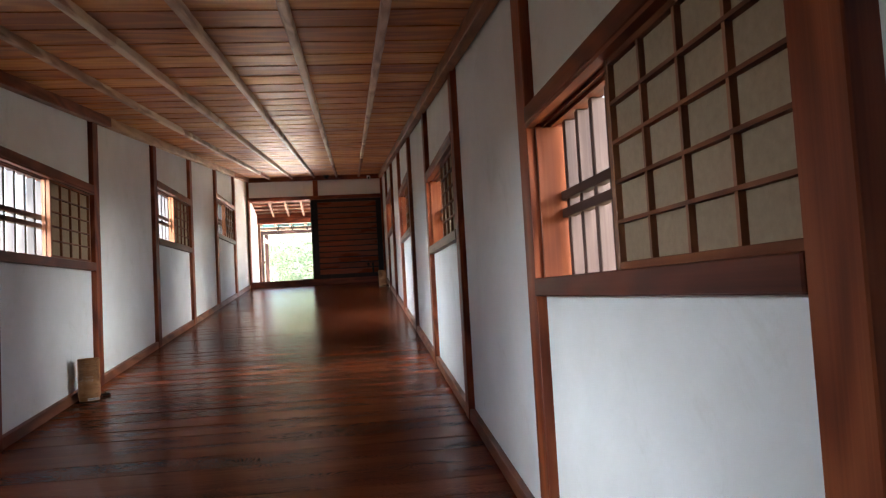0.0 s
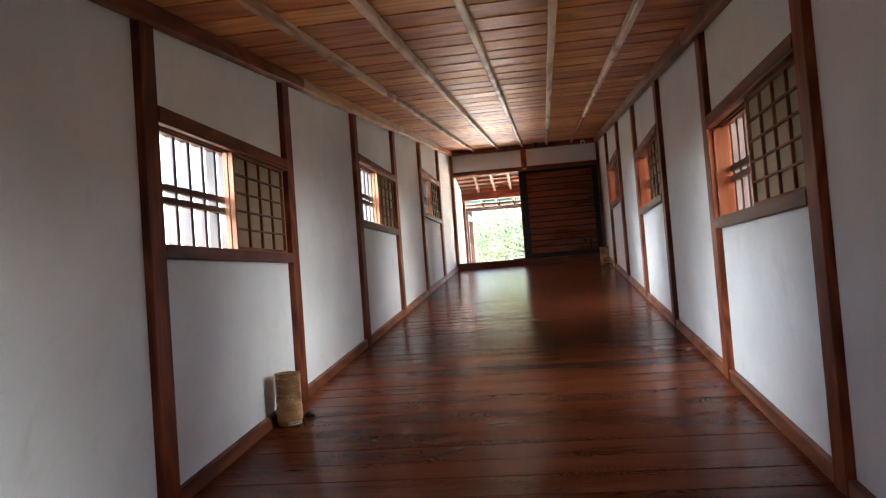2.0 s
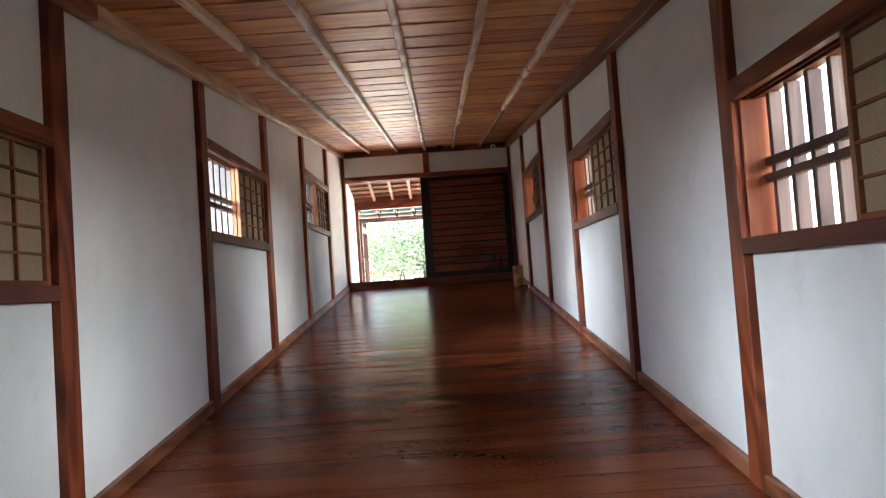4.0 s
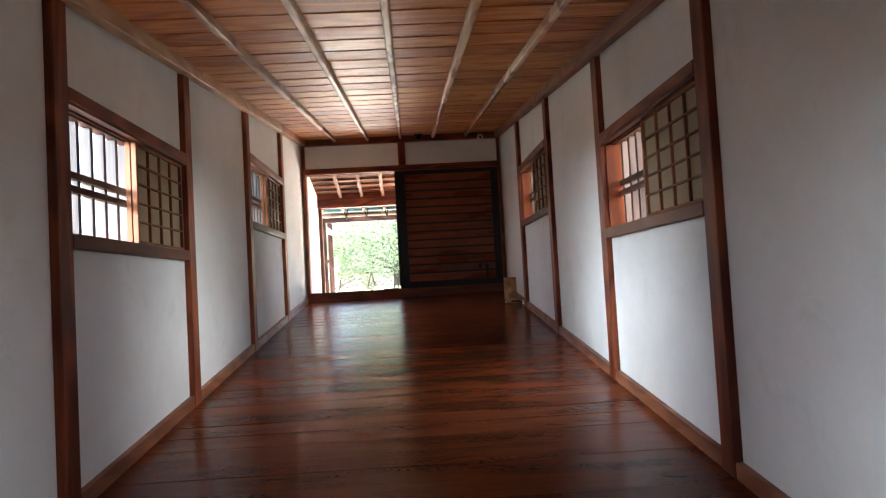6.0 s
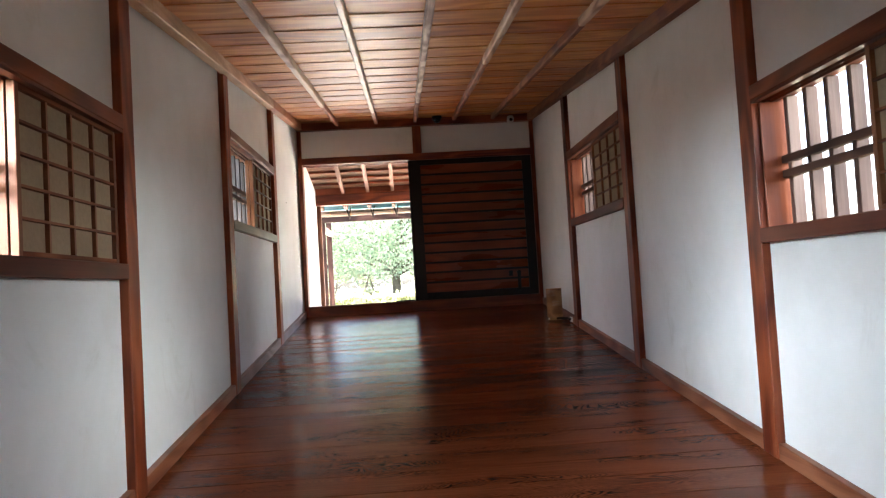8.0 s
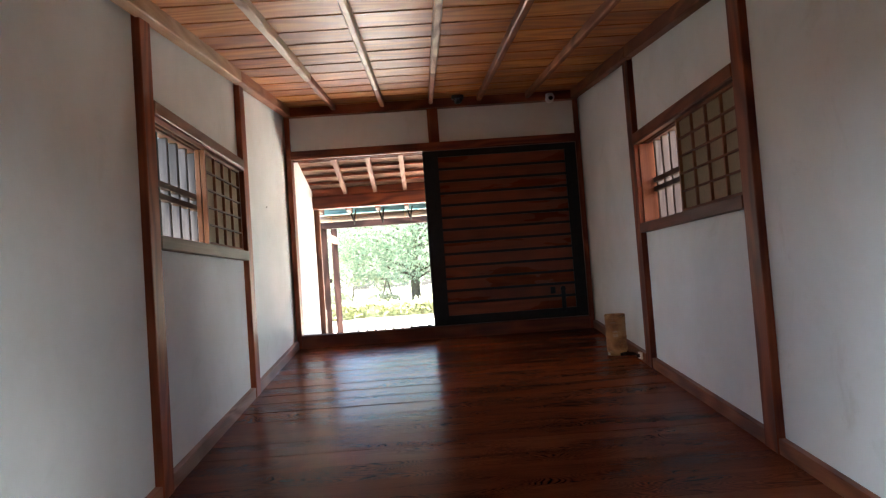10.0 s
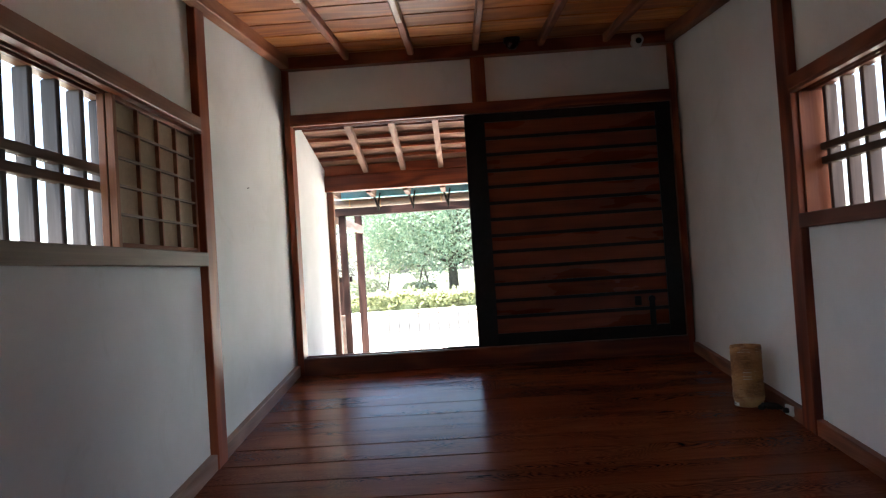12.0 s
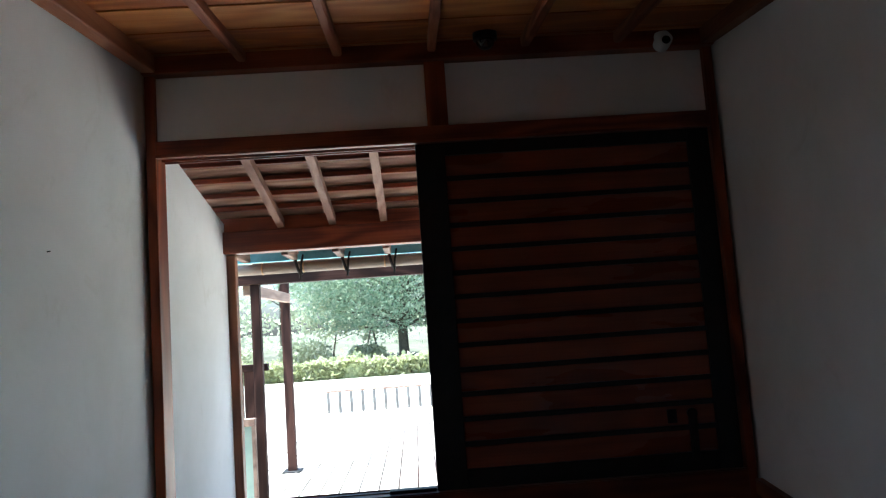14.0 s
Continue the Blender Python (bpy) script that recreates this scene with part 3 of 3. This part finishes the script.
part("cord", cord([(0.06 + 0.045 * k / 40 + 0.055 * math.cos(k * 0.75), 0.13 + 0.04 * k / 40 + 0.045 * math.sin(k * 0.75), 0.012 + 0.022 * (k % 9) / 9) for k in range(40)]), M_ROPE, lamp_w, "black cord")
part("switch", box(0.10, 0.16, 0.10, 0.13, 0.012, 0.034, bevel=0.004), M_ROPE, lamp_w)
copy_thing(lamp_w, pose(1.352, 16.22, floor_z(16.25) - 0.061, 0, 0, -130))
outlet = thing("wall_outlet", "small white power outlet on the baseboard", "outlet")
part("plate", box(1.468, 1.4835, 15.95, 16.035, 1.545, 1.598, bevel=0.003), M_WHITE, outlet)
part("plug", box(1.445, 1.468, 15.975, 16.005, 1.56, 1.585, bevel=0.004), M_ROPE, outlet)


def bullet_camera():
    c = thing("security_camera", "small white round camera under the cornice", "camera", at=(1.20, Y1 - 0.10, 4.05))
    part("bracket", lathe(bmesh.new(), [(0, 0.03), (0.035, 0.03), (0.04, 0.02), (0.04, -0.0), (0, -0.0)], 20), M_WHITE, c)
    body = bmesh.new()
    lathe(body, [(0, -0.05), (0.032, -0.05), (0.042, -0.038), (0.042, 0.03), (0.03, 0.045), (0, 0.045)], 24)
    bmesh.ops.rotate(body, verts=body.verts, matrix=Matrix.Rotation(radians(80), 3, "X"))
    bmesh.ops.translate(body, verts=body.verts, vec=(0, -0.01, -0.018))
    part("housing", body, M_WHITE, c, "white round housing")
    lens = bmesh.new()
    lathe(lens, [(0, 0.004), (0.018, 0.004), (0.022, 0.0), (0.022, -0.006)], 20)
    bmesh.ops.rotate(lens, verts=lens.verts, matrix=Matrix.Rotation(radians(80), 3, "X"))
    bmesh.ops.translate(lens, verts=lens.verts, vec=(0, -0.061, -0.027))
    part("lens", lens, M_DARKGLASS, c, "dark glass lens")


bullet_camera()
dome = thing("dome_camera", "black dome camera under the ceiling boards", "camera", at=(0.27, Y1 - 0.15, floor_z(Y1 - 0.15) + CEIL))
part("dome_base", lathe(bmesh.new(), [(0, 0.012), (0.062, 0.012), (0.062, -0.03), (0.055, -0.036), (0, -0.036)], 24), M_BLACK, dome)
part("dome_glass", lathe(bmesh.new(), [(0.048, -0.036), (0.045, -0.055), (0.034, -0.072), (0.018, -0.081), (0, -0.083)], 24), M_DARKGLASS, dome, "smoked glass dome")

# ---- porch beyond the doorway ----
EAVE = -0.222


def eave_z(y):
    """Underside of the porch rafters."""
    return 3.645 + EAVE * (y - 17.8)


for s, nm in ((-1, "wall_porch_west"), (1, "wall_porch_east")):
    b = bmesh.new()
    vs = []
    for x in (s * 1.452, s * 1.6):
        for y in (Y1 + 0.15, 18.98):
            vs += [b.verts.new((x, y, 0.9)), b.verts.new((x, y, eave_z(y) + 0.05))]
    for f in ((0, 1, 3, 2), (4, 6, 7, 5), (0, 4, 5, 1), (2, 3, 7, 6), (0, 2, 6, 4), (1, 5, 7, 3)):
        b.faces.new([vs[j] for j in f])
    w = structure(nm, b, M_PLASTER, "white plaster side wall of the porch", "wall")
    part("post", box(s * 1.395, s * 1.6, 18.985, 19.06, 1.1, 3.226, bevel=0.004), M_SHOJI_Z, w, "reddish brown post")
porch = thing("porch_roof", "open rafters and thin boards of the eave roof", "roof", kind="structure")
part("beam", box(-1.6, 1.6, 18.90, 19.03, 3.228, 3.378, bevel=0.006), M_BEAM_X, porch, "reddish brown eave beam")
for k in range(0, 9):
    x = -1.06 + 0.355 * k
    b = bmesh.new()
    vs = []
    for xx in (x - 0.024, x + 0.024):
        for y in (17.79, 19.52):
            vs += [b.verts.new((xx, y, eave_z(y))), b.verts.new((xx, y, eave_z(y) + 0.06))]
    for f in ((0, 1, 3, 2), (4, 6, 7, 5), (0, 4, 5, 1), (2, 3, 7, 6), (0, 2, 6, 4), (1, 5, 7, 3)):
        b.faces.new([vs[j] for j in f])
    part("rafter", b, M_RAFTER, porch, "pale wooden rafter")
for k in range(8):
    y = 17.86 + 0.225 * k
    z = eave_z(y) + 0.06
    part("purlin", box(-1.5, 1.8, y - 0.022, y + 0.022, z, z + 0.03, bevel=0.003), M_BEAM_X, porch)
for k in range(9):
    y = 17.75 + 0.21 * k
    b = bmesh.new()
    vs = []
    for x in (-1.6, 1.85):
        for yy, d in ((y, 0.0), (y + 0.235, 0.012)):
            z = eave_z(yy) + 0.092 + d
            vs += [b.verts.new((x, yy, z)), b.verts.new((x, yy, z + 0.012))]
    for f in ((0, 1, 3, 2), (4, 6, 7, 5), (0, 4, 5, 1), (2, 3, 7, 6), (0, 2, 6, 4), (1, 5, 7, 3)):
        b.faces.new([vs[j] for j in f])
    part("roof_board", b, M_ROOFBOARD, porch)
part("frieze_board", box(-1.55, 1.6, 18.945, 18.985, 3.38, eave_z(18.965) + 0.088), M_BEAM_X, porch, "dark board closing the eave over the beam")
part("copper_edge", box(-1.7, 1.85, 19.56, 19.62, 3.222, 3.300), M_COPPER, porch, "green copper eave edge")

for k in range(-1, 9):
    x = -1.06 + 0.355 * k
    part("rafter_end", box(x - 0.024, x + 0.024, 19.03, 19.46, 3.210, 3.285, bevel=0.004), M_TIE, porch, "pale rafter end")
gutter = thing("bamboo_gutter", "split bamboo gutter hung under the eave by dark hooks", "gutter")
gy, gz = 19.50, 3.160
path = [(-1.62 + 0.31 * k, gy, gz) for k in range(12)]
part("pole", tube(bmesh.new(), path, 0.042, 14), M_BAMBOO, gutter, "pale bamboo pole")
for x, y, z in path[1:-1]:
    part("node_ring", tube(bmesh.new(), [(x - 0.006, y, z), (x, y, z), (x + 0.006, y, z)], [0.042, 0.047, 0.042], 14), M_RING, gutter)
for k in range(0, 8):
    x = -1.06 + 0.355 * k + 0.03
    hook = part("hook", tube(bmesh.new(), [(x - 0.05, gy - 0.02, gz + 0.11), (x - 0.025, gy - 0.05, gz + 0.05), (x - 0.01, gy - 0.045, gz - 0.01), (x, gy - 0.03, gz - 0.05), (x + 0.012, gy, gz - 0.055), (x + 0.012, gy + 0.035, gz)], 0.011, 7), M_ROPE, gutter, "dark rope hook")
    part("strand", tube(bmesh.new(), [(x + 0.035, gy - 0.045, gz + 0.09), (x + 0.018, gy - 0.045, gz + 0.01), (x + 0.008, gy - 0.04, gz - 0.095)], 0.008, 6), M_ROPE, hook)

# ---- outside: ground, deck and arbour ----
GROUND = 1.12


def ground_z(y):
    return GROUND if y > 18.0 else max(-1.0, GROUND - 0.1 * (18.0 - y) - 0.1)


b = bmesh.new()
xs = (-1500, -300, -60, -12, -4, 4, 12, 60, 300, 1500)
ys = (-1500, -300, -60, -20, -10, -3, 2, 7, 12, 16, 17.99, 18.01, 24, 32, 46, 60, 120, 300, 1500)
grid = [[b.verts.new((x, y, ground_z(y) - 0.02)) for x in xs] for y in ys]
for r0, r1 in zip(grid, grid[1:]):
    for q in range(len(xs) - 1):
        b.faces.new((r0[q], r0[q + 1], r1[q + 1], r1[q]))
structure("ground", b, M_EARTH, "mossy earth ground reaching far away", "ground")
structure("court", box(-14, 14, 18.2, 37.6, GROUND - 0.05, GROUND, bevel=0.004), M_GRAVEL, "pale raked gravel court before the porch", "ground")

deck = thing("deck", "bleached wooden deck boards laid outward", "deck", kind="structure")
plank = mesh_of("plank", box(-0.085, 0.085, 0, 7.2, -0.03, 0.0, bevel=0.004), M_DECK)
# Dark sheet added under the planks to paint the shade in their gaps.
part("bearer", box(-2.27, 2.5, 19.26, 26.3, GROUND - 0.02, GROUND + 0.0045), M_PORCH_X, deck, "dark sheet standing in for shade in the gaps")
for k in range(26):
    ob = part("plank", plank, M_DECK, deck)
    ob.location = (-2.2 + 0.186 * k, 19.2 + random.uniform(-0.02, 0.02), GROUND + 0.035)

arbour = thing("arbour", "weathered brown posts with a cross beam outside", "arbour")
part("beam", box(-1.95, 2.2, 20.04, 20.16, 3.085, 3.197, bevel=0.005), M_PORCH_X, arbour)
for x, y, w in ((-1.50, 20.1, 0.075), (-1.62, 22.2, 0.095), (2.0, 20.1, 0.08), (2.0, 22.2, 0.09)):
    part("post", box(x - w / 2, x + w / 2, y - w / 2, y + w / 2, GROUND + 0.034, 3.086 if y < 21 else 3.385, bevel=0.005), M_PORCH, arbour)
part("plinth", box(-1.72, -1.52, 22.1, 22.3, GROUND + 0.034, GROUND + 0.054, bevel=0.004), M_IRON, arbour)
for x in (-1.585, 2.0):
    part("tie", box(x - 0.03, x + 0.03, 20.14, 22.16, 3.005, 3.105, bevel=0.004), M_TIE, arbour, "pale tie beam")
part("beam", box(-1.95, 2.2, 22.14, 22.26, 3.385, 3.465, bevel=0.005), M_PORCH_X, arbour)

panel = thing("board_fence", "brown board fence panel beside the porch", "fence")
for k in range(5):
    part("board", box(-2.35 + 0.17 * k, -2.35 + 0.168 * (k + 1), 20.28, 20.31, GROUND + 0.034, 2.36, bevel=0.003), M_PORCH, panel)
part("cap", box(-2.4, -1.46, 20.26, 20.33, 2.36, 2.42, bevel=0.004), M_PORCH_X, panel)
screen = thing("low_screen", "low pale framed screen with green glass", "screen")
part("cap", box(-1.70, -1.50, 19.86, 19.92, 1.95, 2.01, bevel=0.004), M_TIE, screen)
for x in (-1.70, -1.53):
    part("upright", box(x, x + 0.03, 19.87, 19.91, GROUND + 0.034, 1.95, bevel=0.003), M_TIE, screen)
part("pane", box(-1.67, -1.53, 19.885, 19.895, GROUND + 0.1, 1.95), M_GLASSGREEN, screen)

fence = thing("picket_fence", "low grey wooden picket fence beside the court", "fence")
FY = 28.0
post_mesh = mesh_of("post", box(-0.03, 0.03, -0.03, 0.03, 0, 0.39, bevel=0.006), M_FENCE)
for k in range(38):
    ob = part("post", post_mesh, M_FENCE, fence)
    ob.location = (-1.90 + 0.215 * k, FY, GROUND)
part("rail", box(-2.0, 6.3, FY - 0.03, FY + 0.03, GROUND + 0.39, GROUND + 0.42, bevel=0.006), M_TIE, fence)

# ---- outside: planting ----


def leaf_cloud(name, centres, radii, per, size, material, parent=None, flat=0.7):
    """Many small leaf blades scattered through clumps."""
    rng = np.random.default_rng(len(centres) * 7 + per)
    pts = []
    for c, r in zip(centres, radii):
        d = rng.normal(size=(per, 3))
        d /= np.linalg.norm(d, axis=1)[:, None]
        rad = r * rng.uniform(0.45, 1.0, per) ** 0.6
        p = np.array(c) + d * rad[:, None] * np.array((1, 1, flat))
        pts.append(p)
    pts = np.concatenate(pts)
    n = len(pts)
    u = rng.normal(size=(n, 3))
    u /= np.linalg.norm(u, axis=1)[:, None]
    v = np.cross(u, rng.normal(size=(n, 3)))
    v /= np.linalg.norm(v, axis=1)[:, None]
    ln = size * rng.uniform(0.6, 1.3, n)[:, None]
    quad = np.stack([pts - u * ln, pts + v * ln * 0.45, pts + u * ln, pts - v * ln * 0.45], 1).reshape(-1, 3)
    me = bpy.data.meshes.new(name)
    me.from_pydata(quad.tolist(), [], (np.arange(n * 4).reshape(-1, 4)).tolist())
    me.materials.append(material)
    ob = new(name, me)
    ob.parent = parent
    return ob


def tree(label, at, height, spread, trunk_r, clumps, per, size, material, low=0.3, seed=1, lean=0.0):
    rng = random.Random(seed)
    t = thing("tree", label, "tree", at=at)
    top = height * 0.7
    trunk = bmesh.new()
    tube(trunk, [(0, 0, -0.3), (0.02, 0, 0.3), (lean * 0.3, 0.05, height * 0.2), (lean * 0.7, 0.1, height * 0.42), (lean, 0, top)], [trunk_r * 1.5, trunk_r, trunk_r * 0.85, trunk_r * 0.6, trunk_r * 0.2], 12)
    cs, rs = [], []
    for k in range(clumps):
        a = k * 2.4 + rng.uniform(-0.4, 0.4)
        f = (k + 0.5) / clumps
        zz = height * (low + (1 - low) * f) * rng.uniform(0.92, 1.04)
        rr = spread * math.sin(math.pi * min(0.97, 0.22 + 0.72 * f)) * rng.uniform(0.45, 1.0)
        c = (lean + rr * math.cos(a), rr * math.sin(a), zz)
        cs.append(c)
        rs.append(spread * rng.uniform(0.18, 0.33))
        h0 = min(top * 0.95, height * (low * 0.7 + 0.45 * f))
        if k % 2 == 0:
            tube(trunk, [(lean * h0 / top, 0, h0), (c[0] * 0.5 + lean * 0.3, c[1] * 0.5, (h0 + zz) / 2 + 0.2), c], [trunk_r * 0.35, trunk_r * 0.2, trunk_r * 0.06], 7)
    part("trunk", trunk, M_BARK, t)
    leaf_cloud("crown", cs, rs, per, size, material, t)
    return t


tree("large broad-leaved tree with a dense green crown", (-0.85, 52.0, GROUND), 11.0, 6.2, 0.27, 120, 800, 0.085, M_LEAF, 0.19, 3)
tree("broad-leaved tree half hidden behind the large one", (6.5, 55.0, GROUND), 11.5, 5.5, 0.3, 60, 380, 0.13, M_LEAF, 0.2, 5)
tree("light green tree far behind the hedge", (-8.5, 60.0, GROUND), 9.0, 4.2, 0.09, 26, 60, 0.16, M_LEAF2, 0.22, 8)
tree("light green tree far behind the hedge", (-15.0, 66.0, GROUND), 11.0, 5.5, 0.10, 34, 70, 0.2, M_LEAF2, 0.15, 9)
tree("small pine-like tree with drooping pale branches", (-5.0, 57.0, GROUND), 4.2, 2.6, 0.06, 22, 90, 0.14, M_LEAF2, 0.3, 11, 0.4)
for i, (x, y, r) in enumerate(((-9.0, 50.5, 0.75), (-5.8, 51.5, 0.9), (-2.6, 50.5, 0.6), (2.2, 51.0, 0.9), (5.5, 51.0, 0.8))):
    sh = leaf_cloud("shrub", [(x + dx, y, GROUND + r * 0.55) for dx in (-r * 0.6, 0, r * 0.6)], [r, r * 1.1, r], 420, 0.12, M_LEAF2, None, 0.75)
    tagged(sh, "clipped round shrub behind the hedge", "shrub", "shrubs behind the hedge")

prop = thing("tree_prop", "thin wooden prop frame leaning beside the trunk", "tree prop")
part("crossbar", tube(bmesh.new(), [(-2.7, 50.6, 2.72), (-1.6, 50.6, 2.68), (-0.5, 50.6, 2.76)], 0.045, 8), M_BARK, prop)
for dx in (-0.45, 0.35):
    part("leg", tube(bmesh.new(), [(-2.35 + dx, 50.6, GROUND), (-2.35, 50.6, 2.78)], 0.04, 8), M_BARK, prop)
nail = tagged(part("nail", tube(bmesh.new(), [(-1.519, 16.61, 3.02), (-1.505, 16.61, 3.022)], 0.0025, 8), M_IRON), "small dark nail in the white plaster", "nail")
M_TWIG = plain("shaded twigs", (0.24, 0.27, 0.12), (0.38, 0.40, 0.20), 0.9, 9.0)
hedge = part("hedge", box(-20, 18, 38.1, 38.9, GROUND - 0.02, GROUND + 0.45), M_TWIG)
tagged(hedge, "long clipped green hedge across the garden", "hedge")
rng = np.random.default_rng(21)
count = 60000
face = rng.uniform(0, 1, count) < 0.6
hx = rng.uniform(-20, 18, count)
hump = 0.05 * np.sin(hx * 1.9) + 0.03 * np.sin(hx * 5.3 + 1.0)
hy = np.where(face, 38.1 + hump - rng.exponential(0.03, count), rng.uniform(38.0, 38.9, count))
hz = GROUND + np.where(face, rng.uniform(0.0, 0.52, count), 0.45 + hump + rng.exponential(0.05, count))
hu = rng.normal(size=(count, 3)) * 0.034
hv = np.cross(hu, rng.normal(size=(count, 3))) * 0.55
hp = np.stack([hx, hy, hz], 1)
me = bpy.data.meshes.new("hedge_leaves")
me.from_pydata(np.stack([hp - hu, hp + hv, hp + hu, hp - hv], 1).reshape(-1, 3).tolist(), [], np.arange(count * 4).reshape(-1, 4).tolist())
me.materials.append(M_HEDGE)
new("hedge_leaves", me).parent = hedge
wood_c = [(-70 + 3.4 * k, 85 + 6 * math.sin(k * 1.7), GROUND + 1.6 + 2.0 * math.sin(k * 2.3)) for k in range(42)]
far = leaf_cloud("far_woods", wood_c, [4.6] * 42, 230, 0.34, M_LEAF2, None, 0.9)
tagged(far, "pale green woods in the distance", "woods", kind="stuff")

# ---- outside: tiled garden wall seen through the west bars ----
tw = thing("garden_wall", "white garden wall with a grey tiled coping", "wall")
part("wall", box(-11.2, -10.9, 6, 40, 0.2, 2.1, bevel=0.01), M_PLASTER, tw)
for k in range(60):
    y = 6.2 + 0.56 * k
    part("tile", tube(bmesh.new(), [(-11.75, y, 2.16), (-11.05, y, 2.62), (-10.35, y, 2.16)], 0.11, 8), M_TILE, tw)
part("ridge", tube(bmesh.new(), [(-11.05, 5.8, 2.70), (-11.05, 40.2, 2.70)], 0.16, 10), M_TILE, tw)

# ---- corridor: floorboards ----
TREAD = 0.236
FLOOR = -0.065
floor = structure("floor", box(-1.5, 1.5, Y0 - 0.1, Y1 + 0.02, -0.28, -0.105, SLOPE), M_FLOOR, "dark red waxed floorboards rising in shallow laps", "floor")
RISER = 0.0012
tilt = math.degrees(math.atan((TREAD * SLOPE - RISER) / TREAD))
floorboard = mesh_of("floorboard", box(-1.484, 1.484, 0, TREAD + 0.003, -0.03, 0.0, bevel=0.0007), M_FLOOR)
n = int((Y1 - Y0) / TREAD) + 1
for k in range(n):
    y = Y1 + 0.0 - TREAD * (k + 1)
    ob = part("floorboard", floorboard, M_FLOOR, floor)
    ob.matrix_world = pose(0, y, floor_z(y) + FLOOR + RISER / 2 + random.uniform(-0.0003, 0.0003), tilt + random.uniform(-0.4, 0.4), 0, 0)
